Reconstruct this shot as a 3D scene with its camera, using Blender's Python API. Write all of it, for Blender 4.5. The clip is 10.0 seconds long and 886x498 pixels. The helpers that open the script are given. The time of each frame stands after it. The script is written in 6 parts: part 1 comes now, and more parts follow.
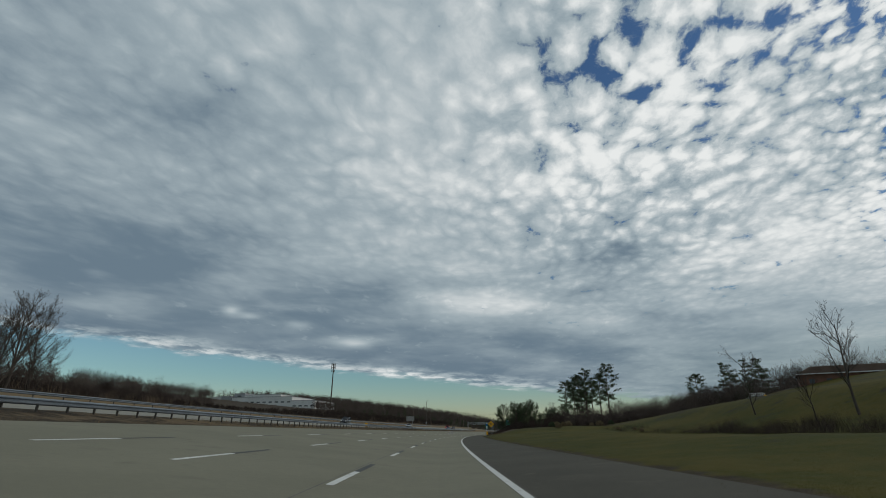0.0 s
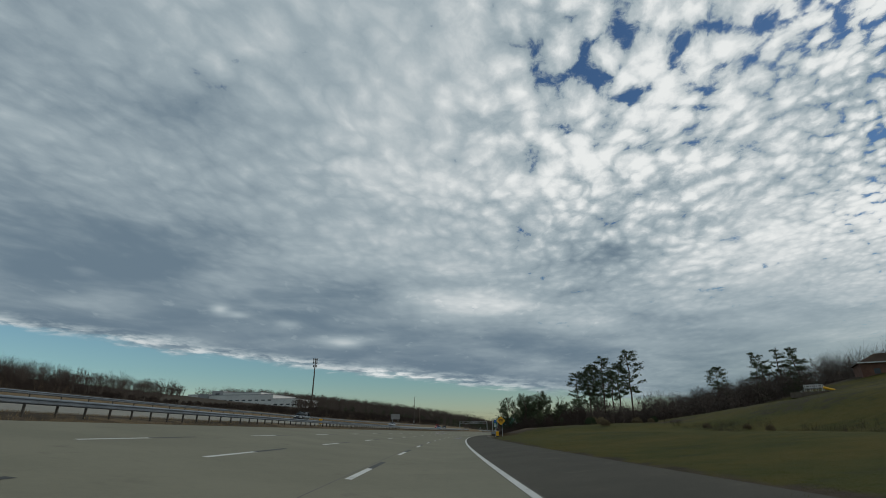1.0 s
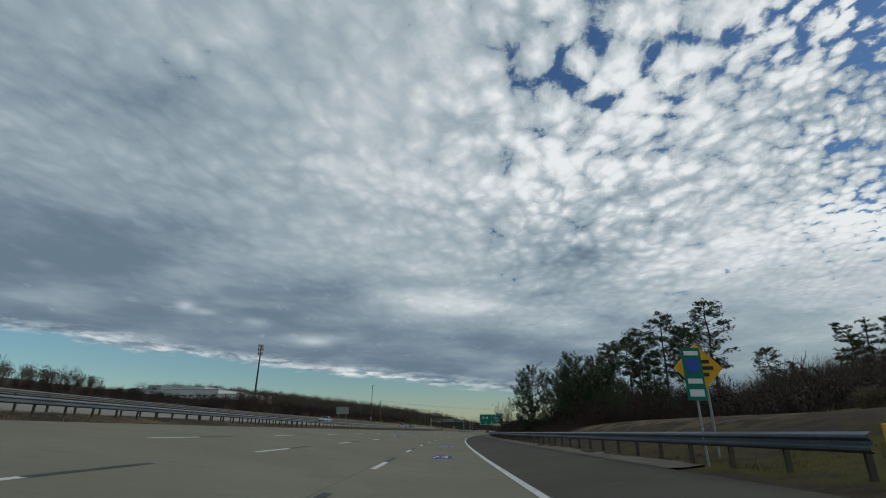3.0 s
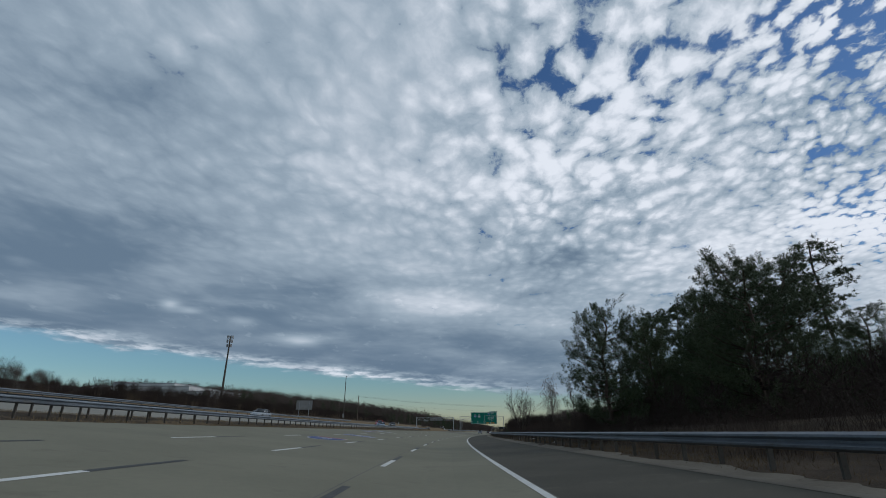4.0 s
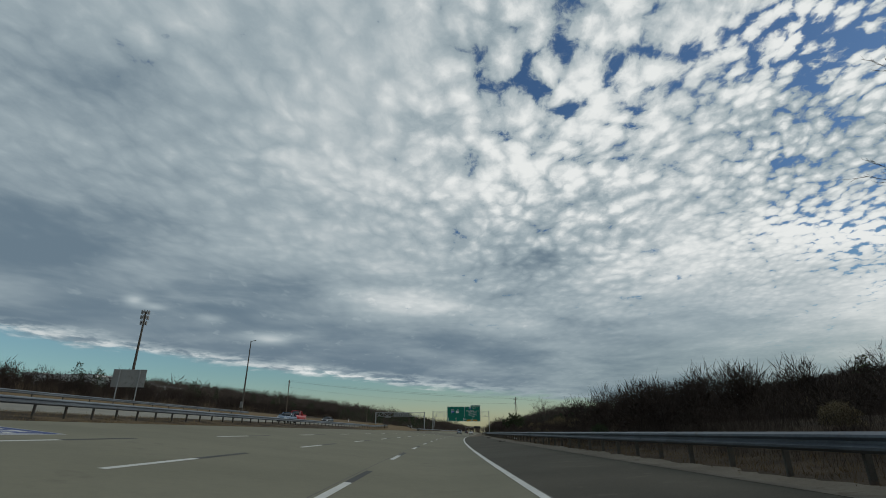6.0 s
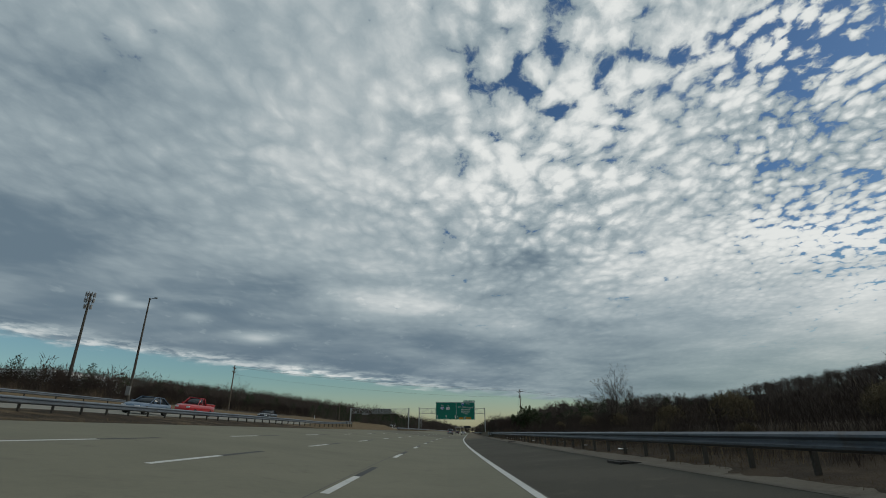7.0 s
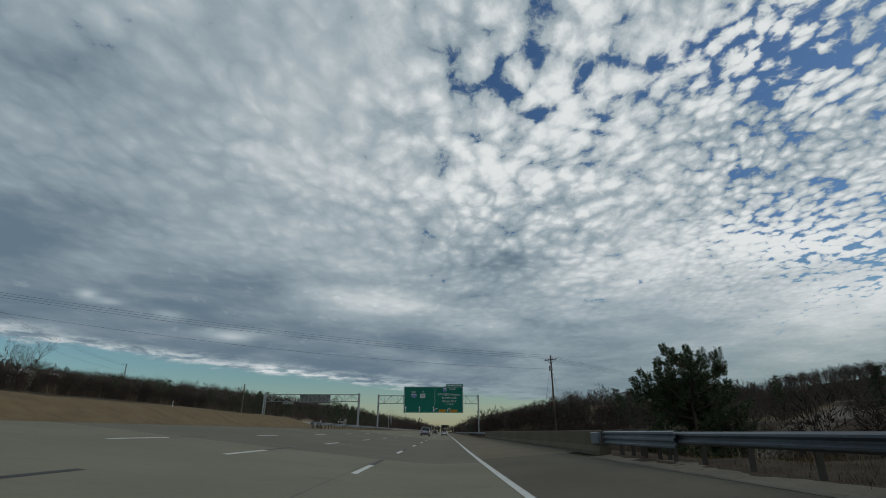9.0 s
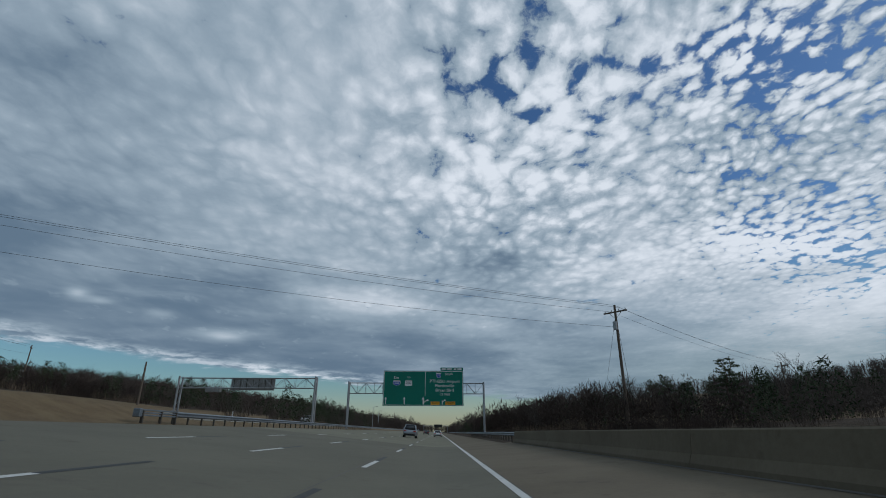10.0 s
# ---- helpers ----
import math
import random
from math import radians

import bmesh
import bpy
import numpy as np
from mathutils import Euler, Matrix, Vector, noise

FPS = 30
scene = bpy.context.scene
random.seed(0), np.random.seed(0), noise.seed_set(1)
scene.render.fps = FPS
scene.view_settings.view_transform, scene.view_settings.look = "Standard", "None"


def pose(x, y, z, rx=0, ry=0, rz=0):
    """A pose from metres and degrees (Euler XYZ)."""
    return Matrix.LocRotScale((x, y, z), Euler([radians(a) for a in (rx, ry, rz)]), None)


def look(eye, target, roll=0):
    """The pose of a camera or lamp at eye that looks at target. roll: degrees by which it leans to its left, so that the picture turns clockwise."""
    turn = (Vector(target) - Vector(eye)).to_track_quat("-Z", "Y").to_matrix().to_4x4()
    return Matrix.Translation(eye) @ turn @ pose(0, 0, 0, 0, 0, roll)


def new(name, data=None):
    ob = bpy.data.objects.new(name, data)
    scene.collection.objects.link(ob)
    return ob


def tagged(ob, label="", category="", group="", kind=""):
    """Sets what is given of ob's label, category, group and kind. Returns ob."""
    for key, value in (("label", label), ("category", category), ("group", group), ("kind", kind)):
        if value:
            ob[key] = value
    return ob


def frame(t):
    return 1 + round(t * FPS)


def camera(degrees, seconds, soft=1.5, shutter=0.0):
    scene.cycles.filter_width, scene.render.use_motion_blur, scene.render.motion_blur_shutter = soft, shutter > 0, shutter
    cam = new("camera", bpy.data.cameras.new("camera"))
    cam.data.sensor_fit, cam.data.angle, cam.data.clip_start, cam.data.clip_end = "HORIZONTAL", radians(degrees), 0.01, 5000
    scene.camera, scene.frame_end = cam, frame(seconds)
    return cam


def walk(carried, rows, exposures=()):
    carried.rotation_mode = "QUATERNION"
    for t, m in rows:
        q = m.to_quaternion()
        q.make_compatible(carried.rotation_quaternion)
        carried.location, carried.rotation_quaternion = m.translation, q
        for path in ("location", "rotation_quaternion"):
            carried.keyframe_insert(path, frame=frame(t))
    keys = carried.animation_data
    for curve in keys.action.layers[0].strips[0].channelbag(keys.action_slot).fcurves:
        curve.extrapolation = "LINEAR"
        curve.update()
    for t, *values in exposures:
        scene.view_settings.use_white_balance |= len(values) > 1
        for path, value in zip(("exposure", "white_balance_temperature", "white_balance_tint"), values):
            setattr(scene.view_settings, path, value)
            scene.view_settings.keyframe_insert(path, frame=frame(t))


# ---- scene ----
# ---------- the road's line: s metres along the lane, l metres to its right ----------
STEP = 2.0
S_MIN, S_MAX = -300.0, 2600.0


def heading(s):
    q = min(max(s, 0.0), 348.0) / 100
    return radians(0.0019 * q ** 4 - 0.1404 * q ** 3 + 0.4972 * q ** 2 + 3.9497 * q - 0.1432)


_n = int((S_MAX - S_MIN) / STEP) + 1
_s = np.linspace(S_MIN, S_MAX, _n)
_a = np.array([heading(s) for s in _s])
_x = np.cumsum(np.sin(_a)) * STEP
_y = np.cumsum(np.cos(_a)) * STEP
_x -= np.interp(0.0, _s, _x)
_y -= np.interp(0.0, _s, _y)


def smooth(a, b, x):
    q = np.clip((x - a) / (b - a), 0.0, 1.0)
    return q * q * (3 - 2 * q)


def bump(x, a, b, c, d):
    """0 before a, 1 from b to c, 0 after d."""
    return smooth(a, b, x) * (1 - smooth(c, d, x))


def rise(s, l):
    """How far the land rises or falls off the plain valley."""
    s, l = np.asarray(s, float), np.asarray(l, float)
    # lawn and hill on the right at the start
    early = 1 - smooth(78, 110, s)
    z = (0.25 * smooth(8, 14, l) - 0.06 * np.clip(l - 15, 0, 15)) * early
    hill = 3.3 + 0.115 * (l - 40) - 0.042 * (np.maximum(s, 72) - 88) + 0.09 * np.maximum(l - 80, 0)
    hill = hill - 1.7 * smooth(55, 85, l) * bump(s, 60, 100, 180, 215)
    z = z + np.clip(hill, 0, 14) * smooth(28, 46, l) * (1 - smooth(225, 262, s)) * (1 - smooth(180, 300, l))
    z = z + 1.1 * bump(l, 7, 14, 24, 44) * bump(s, 96, 116, 140, 165) + 0.7 * bump(l, 7.5, 12, 40, 60) * bump(s, 140, 165, 300, 325)
    z = z - 2.6 * bump(l, 7.2, 10, 60, 90) * bump(s, 326, 338, 384, 396)
    z = z + 5 * smooth(60, 170, l) * smooth(180, 420, s)
    # wooded ridge beyond the lower road
    z = z + 0.30 * np.clip(l - 165, 0, 45) * bump(s, 380, 460, 700, 900) * (1 - smooth(260, 400, l))
    z = z + 9 * bump(l, 25, 65, 85, 150) * bump(s, 430, 540, 800, 1100)
    # median and the other carriageway on the left
    z = z - 0.12 * bump(-l, 14.6, 16, 17, 19) - 0.12 * bump(-l, 19, 22, 40, 43) + 0.25 * bump(-l, 40, 43, 60, 80)
    z = z + 0.85 * bump(-l, 15.2, 19.8, 20.6, 22.4) * bump(s, 314, 332, 376, 392)
    # far hills
    z = z - 11 * smooth(280, 430, -l) * bump(s, 480, 590, 740, 850)
    return z + 8 * smooth(60, 300, -l) * smooth(600, 1000, s)


def ground_z(s, l):
    """Height of the land: a shallow valley with the road along its bottom."""
    s, l = np.asarray(s, float), np.asarray(l, float)
    al = np.abs(l)
    fall = np.where(l < 0, 0.104, 0.077)
    z = fall * (np.sqrt(np.minimum(al, 520) ** 2 + 1) - 1) - 0.027 * np.clip(l - 8, 0, 512) + 0.02 * np.maximum(al - 520, 0)
    return z + rise(s, l)


def place(s, l, h=0.0):
    """A point h metres above the ground at (s, l)."""
    a = np.interp(s, _s, _a)
    return Vector((float(np.interp(s, _s, _x) + l * np.cos(a)), float(np.interp(s, _s, _y) - l * np.sin(a)), float(ground_z(s, l)) + h))


def places(s, l, h):
    s, l, h = np.broadcast_arrays(np.asarray(s, float), np.asarray(l, float), np.asarray(h, float))
    a = np.interp(s, _s, _a)
    return np.stack([np.interp(s, _s, _x) + l * np.cos(a), np.interp(s, _s, _y) - l * np.sin(a), ground_z(s, l) + h], -1)


def stand(s, l, h=0.0, turn=0.0):
    """The pose of a thing that stands at (s, l): x to the right of the road, y along it."""
    return Matrix.Translation(place(s, l, h)) @ Matrix.Rotation(-float(np.interp(s, _s, _a)) + radians(turn), 4, "Z")


# ---------- camera ----------
cam = camera(84.4, 10.0, soft=0.95)
EYE, TILT, LEAN = 1.11, 20.54, 0.2
YAW = [(0, 0.5), (0.5, 0.95), (1, 1.65), (1.5, 2.54), (2, 3.42), (2.5, 4.3), (3.25, 5.37), (4, 6.44), (4.5, 7.24), (5, 8.1), (5.5, 8.95),
       (6.25, 10), (7, 10.95), (7.5, 11.6), (8, 12.3), (8.5, 13), (9, 13.6), (9.5, 14.1), (10, 14.37)]


def drive(t):
    return 35.45 * t - 0.06 * t * t


def view(t, yaw):
    eye = place(drive(t), float(np.interp(t, (0, 4.5, 10), (0.0, -0.38, 0.06))), 0.0)
    eye.z = EYE
    a, e = radians(yaw), radians(TILT)
    return look(eye, eye + Vector((math.sin(a) * math.cos(e), math.cos(a) * math.cos(e), math.sin(e))), LEAN)


walk(cam, [(t, view(t, yaw)) for t, yaw in YAW],
     [(0.0, 0.0, 6500, 10), (2.5, 0.0, 6480, 10), (4.0, -0.03, 5950, 14), (4.5, -0.06, 6000, 14), (5.0, -0.02, 6250, 11), (5.5, 0.0, 6450, 10), (7.0, -0.08, 6550, 9), (9.0, -0.13, 6380, 10), (9.5, -0.13, 6080, 11), (10.0, -0.13, 5880, 12)])

# ---------- sky and sun ----------
SUN_AZ, SUN_EL = 102.0, 34.0
world = bpy.data.worlds.new("sky")
scene.world = world
world.use_nodes = True
wt = world.node_tree
wt.nodes.clear()


class Net:
    """Short names for shader nodes."""

    def __init__(self, tree):
        self.t = tree

    def add(self, kind):
        return self.t.nodes.new(kind)

    def put(self, sock, v):
        if isinstance(v, bpy.types.NodeSocket):
            self.t.links.new(v, sock)
        elif v is not None:
            if sock.type == "RGBA" and isinstance(v, (tuple, list)) and len(v) == 3:
                v = (*v, 1.0)
            sock.default_value = v

    def m(self, op, a, b=None, c=None, clamp=False):
        n = self.add("ShaderNodeMath")
        n.operation, n.use_clamp = op, clamp
        for i, v in enumerate((a, b, c)):
            self.put(n.inputs[i], v)
        return n.outputs[0]

    def v(self, op, a, b=None, out=0):
        n = self.add("ShaderNodeVectorMath")
        n.operation = op
        self.put(n.inputs[0], a)
        if b is not None:
            self.put(n.inputs["Scale"] if op == "SCALE" else n.inputs[1], b)
        return n.outputs[out]

    def noise(self, vec, scale, detail=3.0, rough=0.55, distortion=0.0):
        n = self.add("ShaderNodeTexNoise")
        self.put(n.inputs["Vector"], vec)
        n.inputs["Scale"].default_value = scale
        n.inputs["Detail"].default_value = detail
        n.inputs["Roughness"].default_value = rough
        n.inputs["Distortion"].default_value = distortion
        return n.outputs["Fac"]

    def step(self, x, a, b, lo=0.0, hi=1.0):
        n = self.add("ShaderNodeMapRange")
        n.interpolation_type = "SMOOTHSTEP"
        self.put(n.inputs["Value"], x)
        for k, q in zip(("From Min", "From Max", "To Min", "To Max"), (a, b, lo, hi)):
            self.put(n.inputs[k], q)
        return n.outputs[0]

    def mix(self, f, a, b):
        n = self.add("ShaderNodeMix")
        n.data_type = "RGBA"
        self.put(n.inputs[0], f)
        self.put(n.inputs[6], a)
        self.put(n.inputs[7], b)
        return n.outputs[2]

    def xyz(self, vec):
        n = self.add("ShaderNodeSeparateXYZ")
        self.put(n.inputs[0], vec)
        return n.outputs

    def vec(self, x, y, z):
        n = self.add("ShaderNodeCombineXYZ")
        for i, q in enumerate((x, y, z)):
            self.put(n.inputs[i], q)
        return n.outputs[0]


w = Net(wt)
way = w.add("ShaderNodeTexCoord").outputs["Generated"]
dx, dy, dz = w.xyz(way)
nishita = w.add("ShaderNodeTexSky")
nishita.sky_type, nishita.sun_disc = "NISHITA", False
nishita.sun_elevation, nishita.sun_rotation = radians(SUN_EL), radians(SUN_AZ)
nishita.dust_density, nishita.ozone_density = 0.6, 2.0
clear = w.v("MULTIPLY", nishita.outputs[0], w.mix(w.step(dz, 0.05, 0.45), w.mix(w.step(dz, 0.015, 0.105), (0.078, 0.080, 0.070), (0.061, 0.077, 0.071)), (0.049, 0.067, 0.081)))
# layer of small clouds, seen in perspective
up = w.m("ADD", w.m("MAXIMUM", dz, 0.0), 0.10)
px_ = w.m("DIVIDE", dx, up)
py_ = w.m("DIVIDE", dy, up)
flat = w.vec(px_, py_, 0.0)


def swirl(vec, scale, amount, detail=2.0):
    n = w.add("ShaderNodeTexNoise")
    w.put(n.inputs["Vector"], vec)
    n.inputs["Scale"].default_value = scale
    n.inputs["Detail"].default_value = detail
    return w.v("ADD", vec, w.v("SCALE", w.v("SUBTRACT", n.outputs["Color"], (0.5, 0.5, 0.5)), amount))


def turned(vec, angle, sx, sy):
    """The layer turned by an angle and stretched along its own axes."""
    x, y, _ = w.xyz(vec)
    c, s = math.cos(radians(angle)), math.sin(radians(angle))
    return w.vec(w.m("ADD", w.m("MULTIPLY", x, c * sx), w.m("MULTIPLY", y, s * sx)), w.m("ADD", w.m("MULTIPLY", x, -s * sy), w.m("MULTIPLY", y, c * sy)), 0.0)


def puffy(vec, scale, rand=0.9, smoothness=0.5):
    n = w.add("ShaderNodeTexVoronoi")
    n.feature = "SMOOTH_F1"
    w.put(n.inputs["Vector"], vec)
    n.inputs["Scale"].default_value = scale
    n.inputs["Smoothness"].default_value = smoothness
    n.inputs["Randomness"].default_value = rand
    return w.m("SUBTRACT", 1.0, w.m("MULTIPLY", n.outputs["Distance"], 1.25))


azim = w.m("ARCTAN2", dx, dy)
elev = w.m("ADD", w.m("ARCSINE", dz), w.m("MULTIPLY", dx, 0.027))


def blob(u, e, ru, re):
    """A soft patch of the sky round an azimuth and an elevation, in radians."""
    p = w.m("DIVIDE", w.m("SUBTRACT", azim, u), ru)
    q = w.m("DIVIDE", w.m("SUBTRACT", elev, e), re)
    return w.m("EXPONENT", w.m("MULTIPLY", w.m("ADD", w.m("MULTIPLY", p, p), w.m("MULTIPLY", q, q)), -1.0))


def blobs(start, rows):
    for u, e, ru, re, k in rows:
        start = w.m("ADD", start, w.m("MULTIPLY", blob(u, e, ru, re), k))
    return start


def blend(f, p, q):
    n = w.add("ShaderNodeMix")
    w.put(n.inputs[0], f)
    w.put(n.inputs[2], p)
    w.put(n.inputs[3], q)
    return n.outputs[0]


warped = swirl(flat, 1.7, 0.13)
wx, wy, _ = w.xyz(warped)
# puffs in rows overhead, fine ripples towards the sun's side
heap_rows = swirl(turned(warped, -14, 1.0, 0.72), 12.0, 0.085, 4.0)
ripple_rows = swirl(turned(warped, -30, 1.0, 0.80), 22.0, 0.050, 4.0)
sideways = w.m("DIVIDE", px_, w.m("ADD", w.m("ABSOLUTE", py_), 0.35))
fine_side = w.step(sideways, 0.48, 0.86)
heaps = puffy(heap_rows, 15.5, 0.95, 0.45)
ripples = puffy(ripple_rows, 23.0, 0.8, 0.35)
cells = blend(fine_side, heaps, ripples)
fluff = blend(fine_side, w.noise(heap_rows, 34.0, 5.0, 0.66), w.noise(ripple_rows, 46.0, 5.0, 0.66))
puffs = w.noise(turned(warped, -14, 1.0, 0.80), 7.5, 4.0, 0.55)
broad = w.noise(warped, 1.6, 3.0, 0.5)
banks = w.noise(w.vec(w.m("MULTIPLY", wx, 0.8), wy, 1.3), 1.5, 3.0, 0.5)
low = w.step(dz, 0.22, 0.50)
open_sky = blobs(0.0, ((0.26, 0.77, 0.20, 0.12, 0.50), (0.44, 0.67, 0.14, 0.13, 0.45), (0.68, 0.66, 0.22, 0.12, 0.45), (0.62, 0.50, 0.14, 0.10, 0.30), (0.97, 0.62, 0.12, 0.09, 0.95), (0.86, 0.50, 0.15, 0.09, 0.56), (0.90, 0.37, 0.13, 0.09, 0.50), (0.84, 0.68, 0.12, 0.06, 0.45), (-0.38, 0.67, 0.13, 0.05, 0.42), (-0.12, 0.78, 0.14, 0.06, 0.55), (-0.60, 0.63, 0.14, 0.05, 0.36), (1.25, 0.50, 0.25, 0.35, 0.8), (0.98, 0.29, 0.14, 0.06, 0.55), (0.30, 1.1, 0.9, 0.22, 0.6)))
grain = w.m("ADD", w.m("ADD", w.m("MULTIPLY", cells, 0.55), w.m("MULTIPLY", puffs, 0.40)), w.m("ADD", w.m("MULTIPLY", fluff, 0.50), w.m("MULTIPLY", w.m("SUBTRACT", broad, 0.5), 0.35)))
gap = w.m("ADD", w.m("MULTIPLY", open_sky, 0.25), w.step(azim, -0.15, 0.45, 0.20, 0.345))
alpha = w.m("MAXIMUM", w.step(w.m("SUBTRACT", grain, gap), -0.07, 0.095), w.step(w.m("ADD", dz, w.step(azim, 0.45, 0.85, 0.0, 0.07)), 0.16, 0.28, 1.0, 0.0))
# the deck ends in a long straight edge above the horizon
flecks = w.noise(swirl(flat, 5.0, 0.10), 5.0, 4.0, 0.6)
rim = w.m("ADD", dz, w.m("ADD", w.m("MULTIPLY", dx, 0.087), w.m("MULTIPLY", w.m("SUBTRACT", w.noise(flat, 2.2, 4.0, 0.65), 0.5), 0.035)))
rim = w.m("ADD", rim, w.m("MULTIPLY", w.m("SUBTRACT", flecks, 0.5), 0.016))
deck = w.step(rim, 0.088, 0.104)
alpha = w.m("MULTIPLY", alpha, deck)
# sunward and thin parts are white, thick parts grey
sunward = w.v("DOT_PRODUCT", way, (0.74, 0.37, 0.56), 1)
lit = w.step(sunward, 0.40, 1.0, 0.0, 0.25)
high = w.m("MULTIPLY", w.step(dz, 0.10, 0.46), w.step(dx, -0.95, 0.25, 0.13, 0.39))
bright = w.m("ADD", lit, high)
right = w.step(azim, -0.10, 0.55)
contrast = w.m("MULTIPLY", w.m("ADD", w.m("MULTIPLY", right, 1.10), 0.38), w.m("ADD", w.m("MULTIPLY", w.step(dz, 0.15, 0.50), 0.92), 0.08))
puff = w.m("MULTIPLY", w.m("SUBTRACT", w.m("ADD", w.m("ADD", w.m("MULTIPLY", cells, 0.55), w.m("MULTIPLY", puffs, 0.55)), w.m("MULTIPLY", fluff, 0.36)), 0.76), contrast)
streaks = w.noise(w.vec(w.m("MULTIPLY", dx, 2.2), w.m("MULTIPLY", dz, 9.0), 0.4), 2.4, 4.0, 0.55, 0.5)
body = w.m("ADD", w.m("MULTIPLY", w.m("SUBTRACT", banks, 0.5), 0.72), w.m("MULTIPLY", w.m("SUBTRACT", streaks, 0.5), w.m("SUBTRACT", 0.62, w.m("MULTIPLY", low, 0.52))))
tone = w.m("ADD", w.m("ADD", bright, w.m("ADD", puff, body)), 0.16)
tone = blobs(tone, ((0.045, 0.262, 0.13, 0.022, 0.36), (0.36, 0.336, 0.12, 0.034, -0.36), (0.20, 0.31, 0.11, 0.016, 0.12), (-0.09, 0.178, 0.30, 0.022, -0.06), (0.37, 0.168, 0.22, 0.035, -0.09), (0.29, 0.24, 0.16, 0.018, 0.14), (0.50, 0.50, 0.26, 0.15, 0.07), (0.26, 0.52, 0.2, 0.12, 0.02), (-0.19, 0.60, 0.25, 0.10, 0.12), (-0.57, 0.28, 0.26, 0.08, -0.13), (-0.36, 0.27, 0.20, 0.035, -0.08), (0.80, 0.32, 0.24, 0.07, 0.14), (0.30, 0.77, 0.13, 0.08, -0.16), (-0.55, 0.17, 0.22, 0.05, 0.05), (-0.05, 0.40, 0.28, 0.10, 0.08), (0.98, 0.30, 0.22, 0.10, 0.15), (0.62, 0.25, 0.16, 0.03, 0.10), (1.0, 0.20, 0.22, 0.10, 0.24)))
# bright flecks on the low deck and along its edge
specks = w.noise(swirl(turned(flat, 0, 1.0, 0.55), 6.0, 0.10), 9.0, 3.0, 0.55)
tone = w.m("ADD", tone, w.m("MULTIPLY", w.step(specks, 0.60, 0.72), w.m("MULTIPLY", w.m("SUBTRACT", 1.0, w.step(dz, 0.20, 0.40)), w.step(azim, 0.15, 0.6, 0.09, 0.05))))
tone = blobs(tone, ((-0.407, 0.202, 0.016, 0.009, 0.42), (-0.375, 0.196, 0.018, 0.006, 0.28), (-0.28, 0.188, 0.024, 0.007, 0.22), (-0.17, 0.160, 0.035, 0.009, 0.36), (-0.63, 0.235, 0.03, 0.008, 0.25)))
glint = w.m("MULTIPLY", w.m("MULTIPLY", w.step(rim, 0.100, 0.122, 0.55, 0.0), w.step(flecks, 0.36, 0.60)), w.step(azim, 0.05, 0.40, 1.0, 0.2))
tone = w.m("ADD", tone, glint, clamp=True)
cloud = w.mix(w.step(tone, 0.0, 0.55), (0.150, 0.214, 0.272), (0.366, 0.444, 0.484))
cloud = w.mix(w.step(tone, 0.40, 1.0), cloud, (0.870, 0.895, 0.885))
# teal haze low towards the sun's side
cloud = w.mix(w.m("MULTIPLY", w.step(azim, 0.15, 0.9), w.step(dz, 0.02, 0.22, 0.75, 0.0)), cloud, (0.238, 0.325, 0.312))
sky_col = w.mix(alpha, clear, cloud)
bg = w.add("ShaderNodeBackground")
w.put(bg.inputs["Color"], sky_col)
bg.inputs["Strength"].default_value = 0.92
w.put(w.add("ShaderNodeOutputWorld").inputs["Surface"], bg.outputs[0])

sun = new("sun", bpy.data.lights.new("sun", "SUN"))
sun.data.energy, sun.data.angle, sun.data.color = 0.75, radians(14), (1.0, 0.95, 0.86)
sun.matrix_world = look((0, 0, 0), (-math.sin(radians(SUN_AZ)) * math.cos(radians(SUN_EL)), -math.cos(radians(SUN_AZ)) * math.cos(radians(SUN_EL)), -math.sin(radians(SUN_EL))))


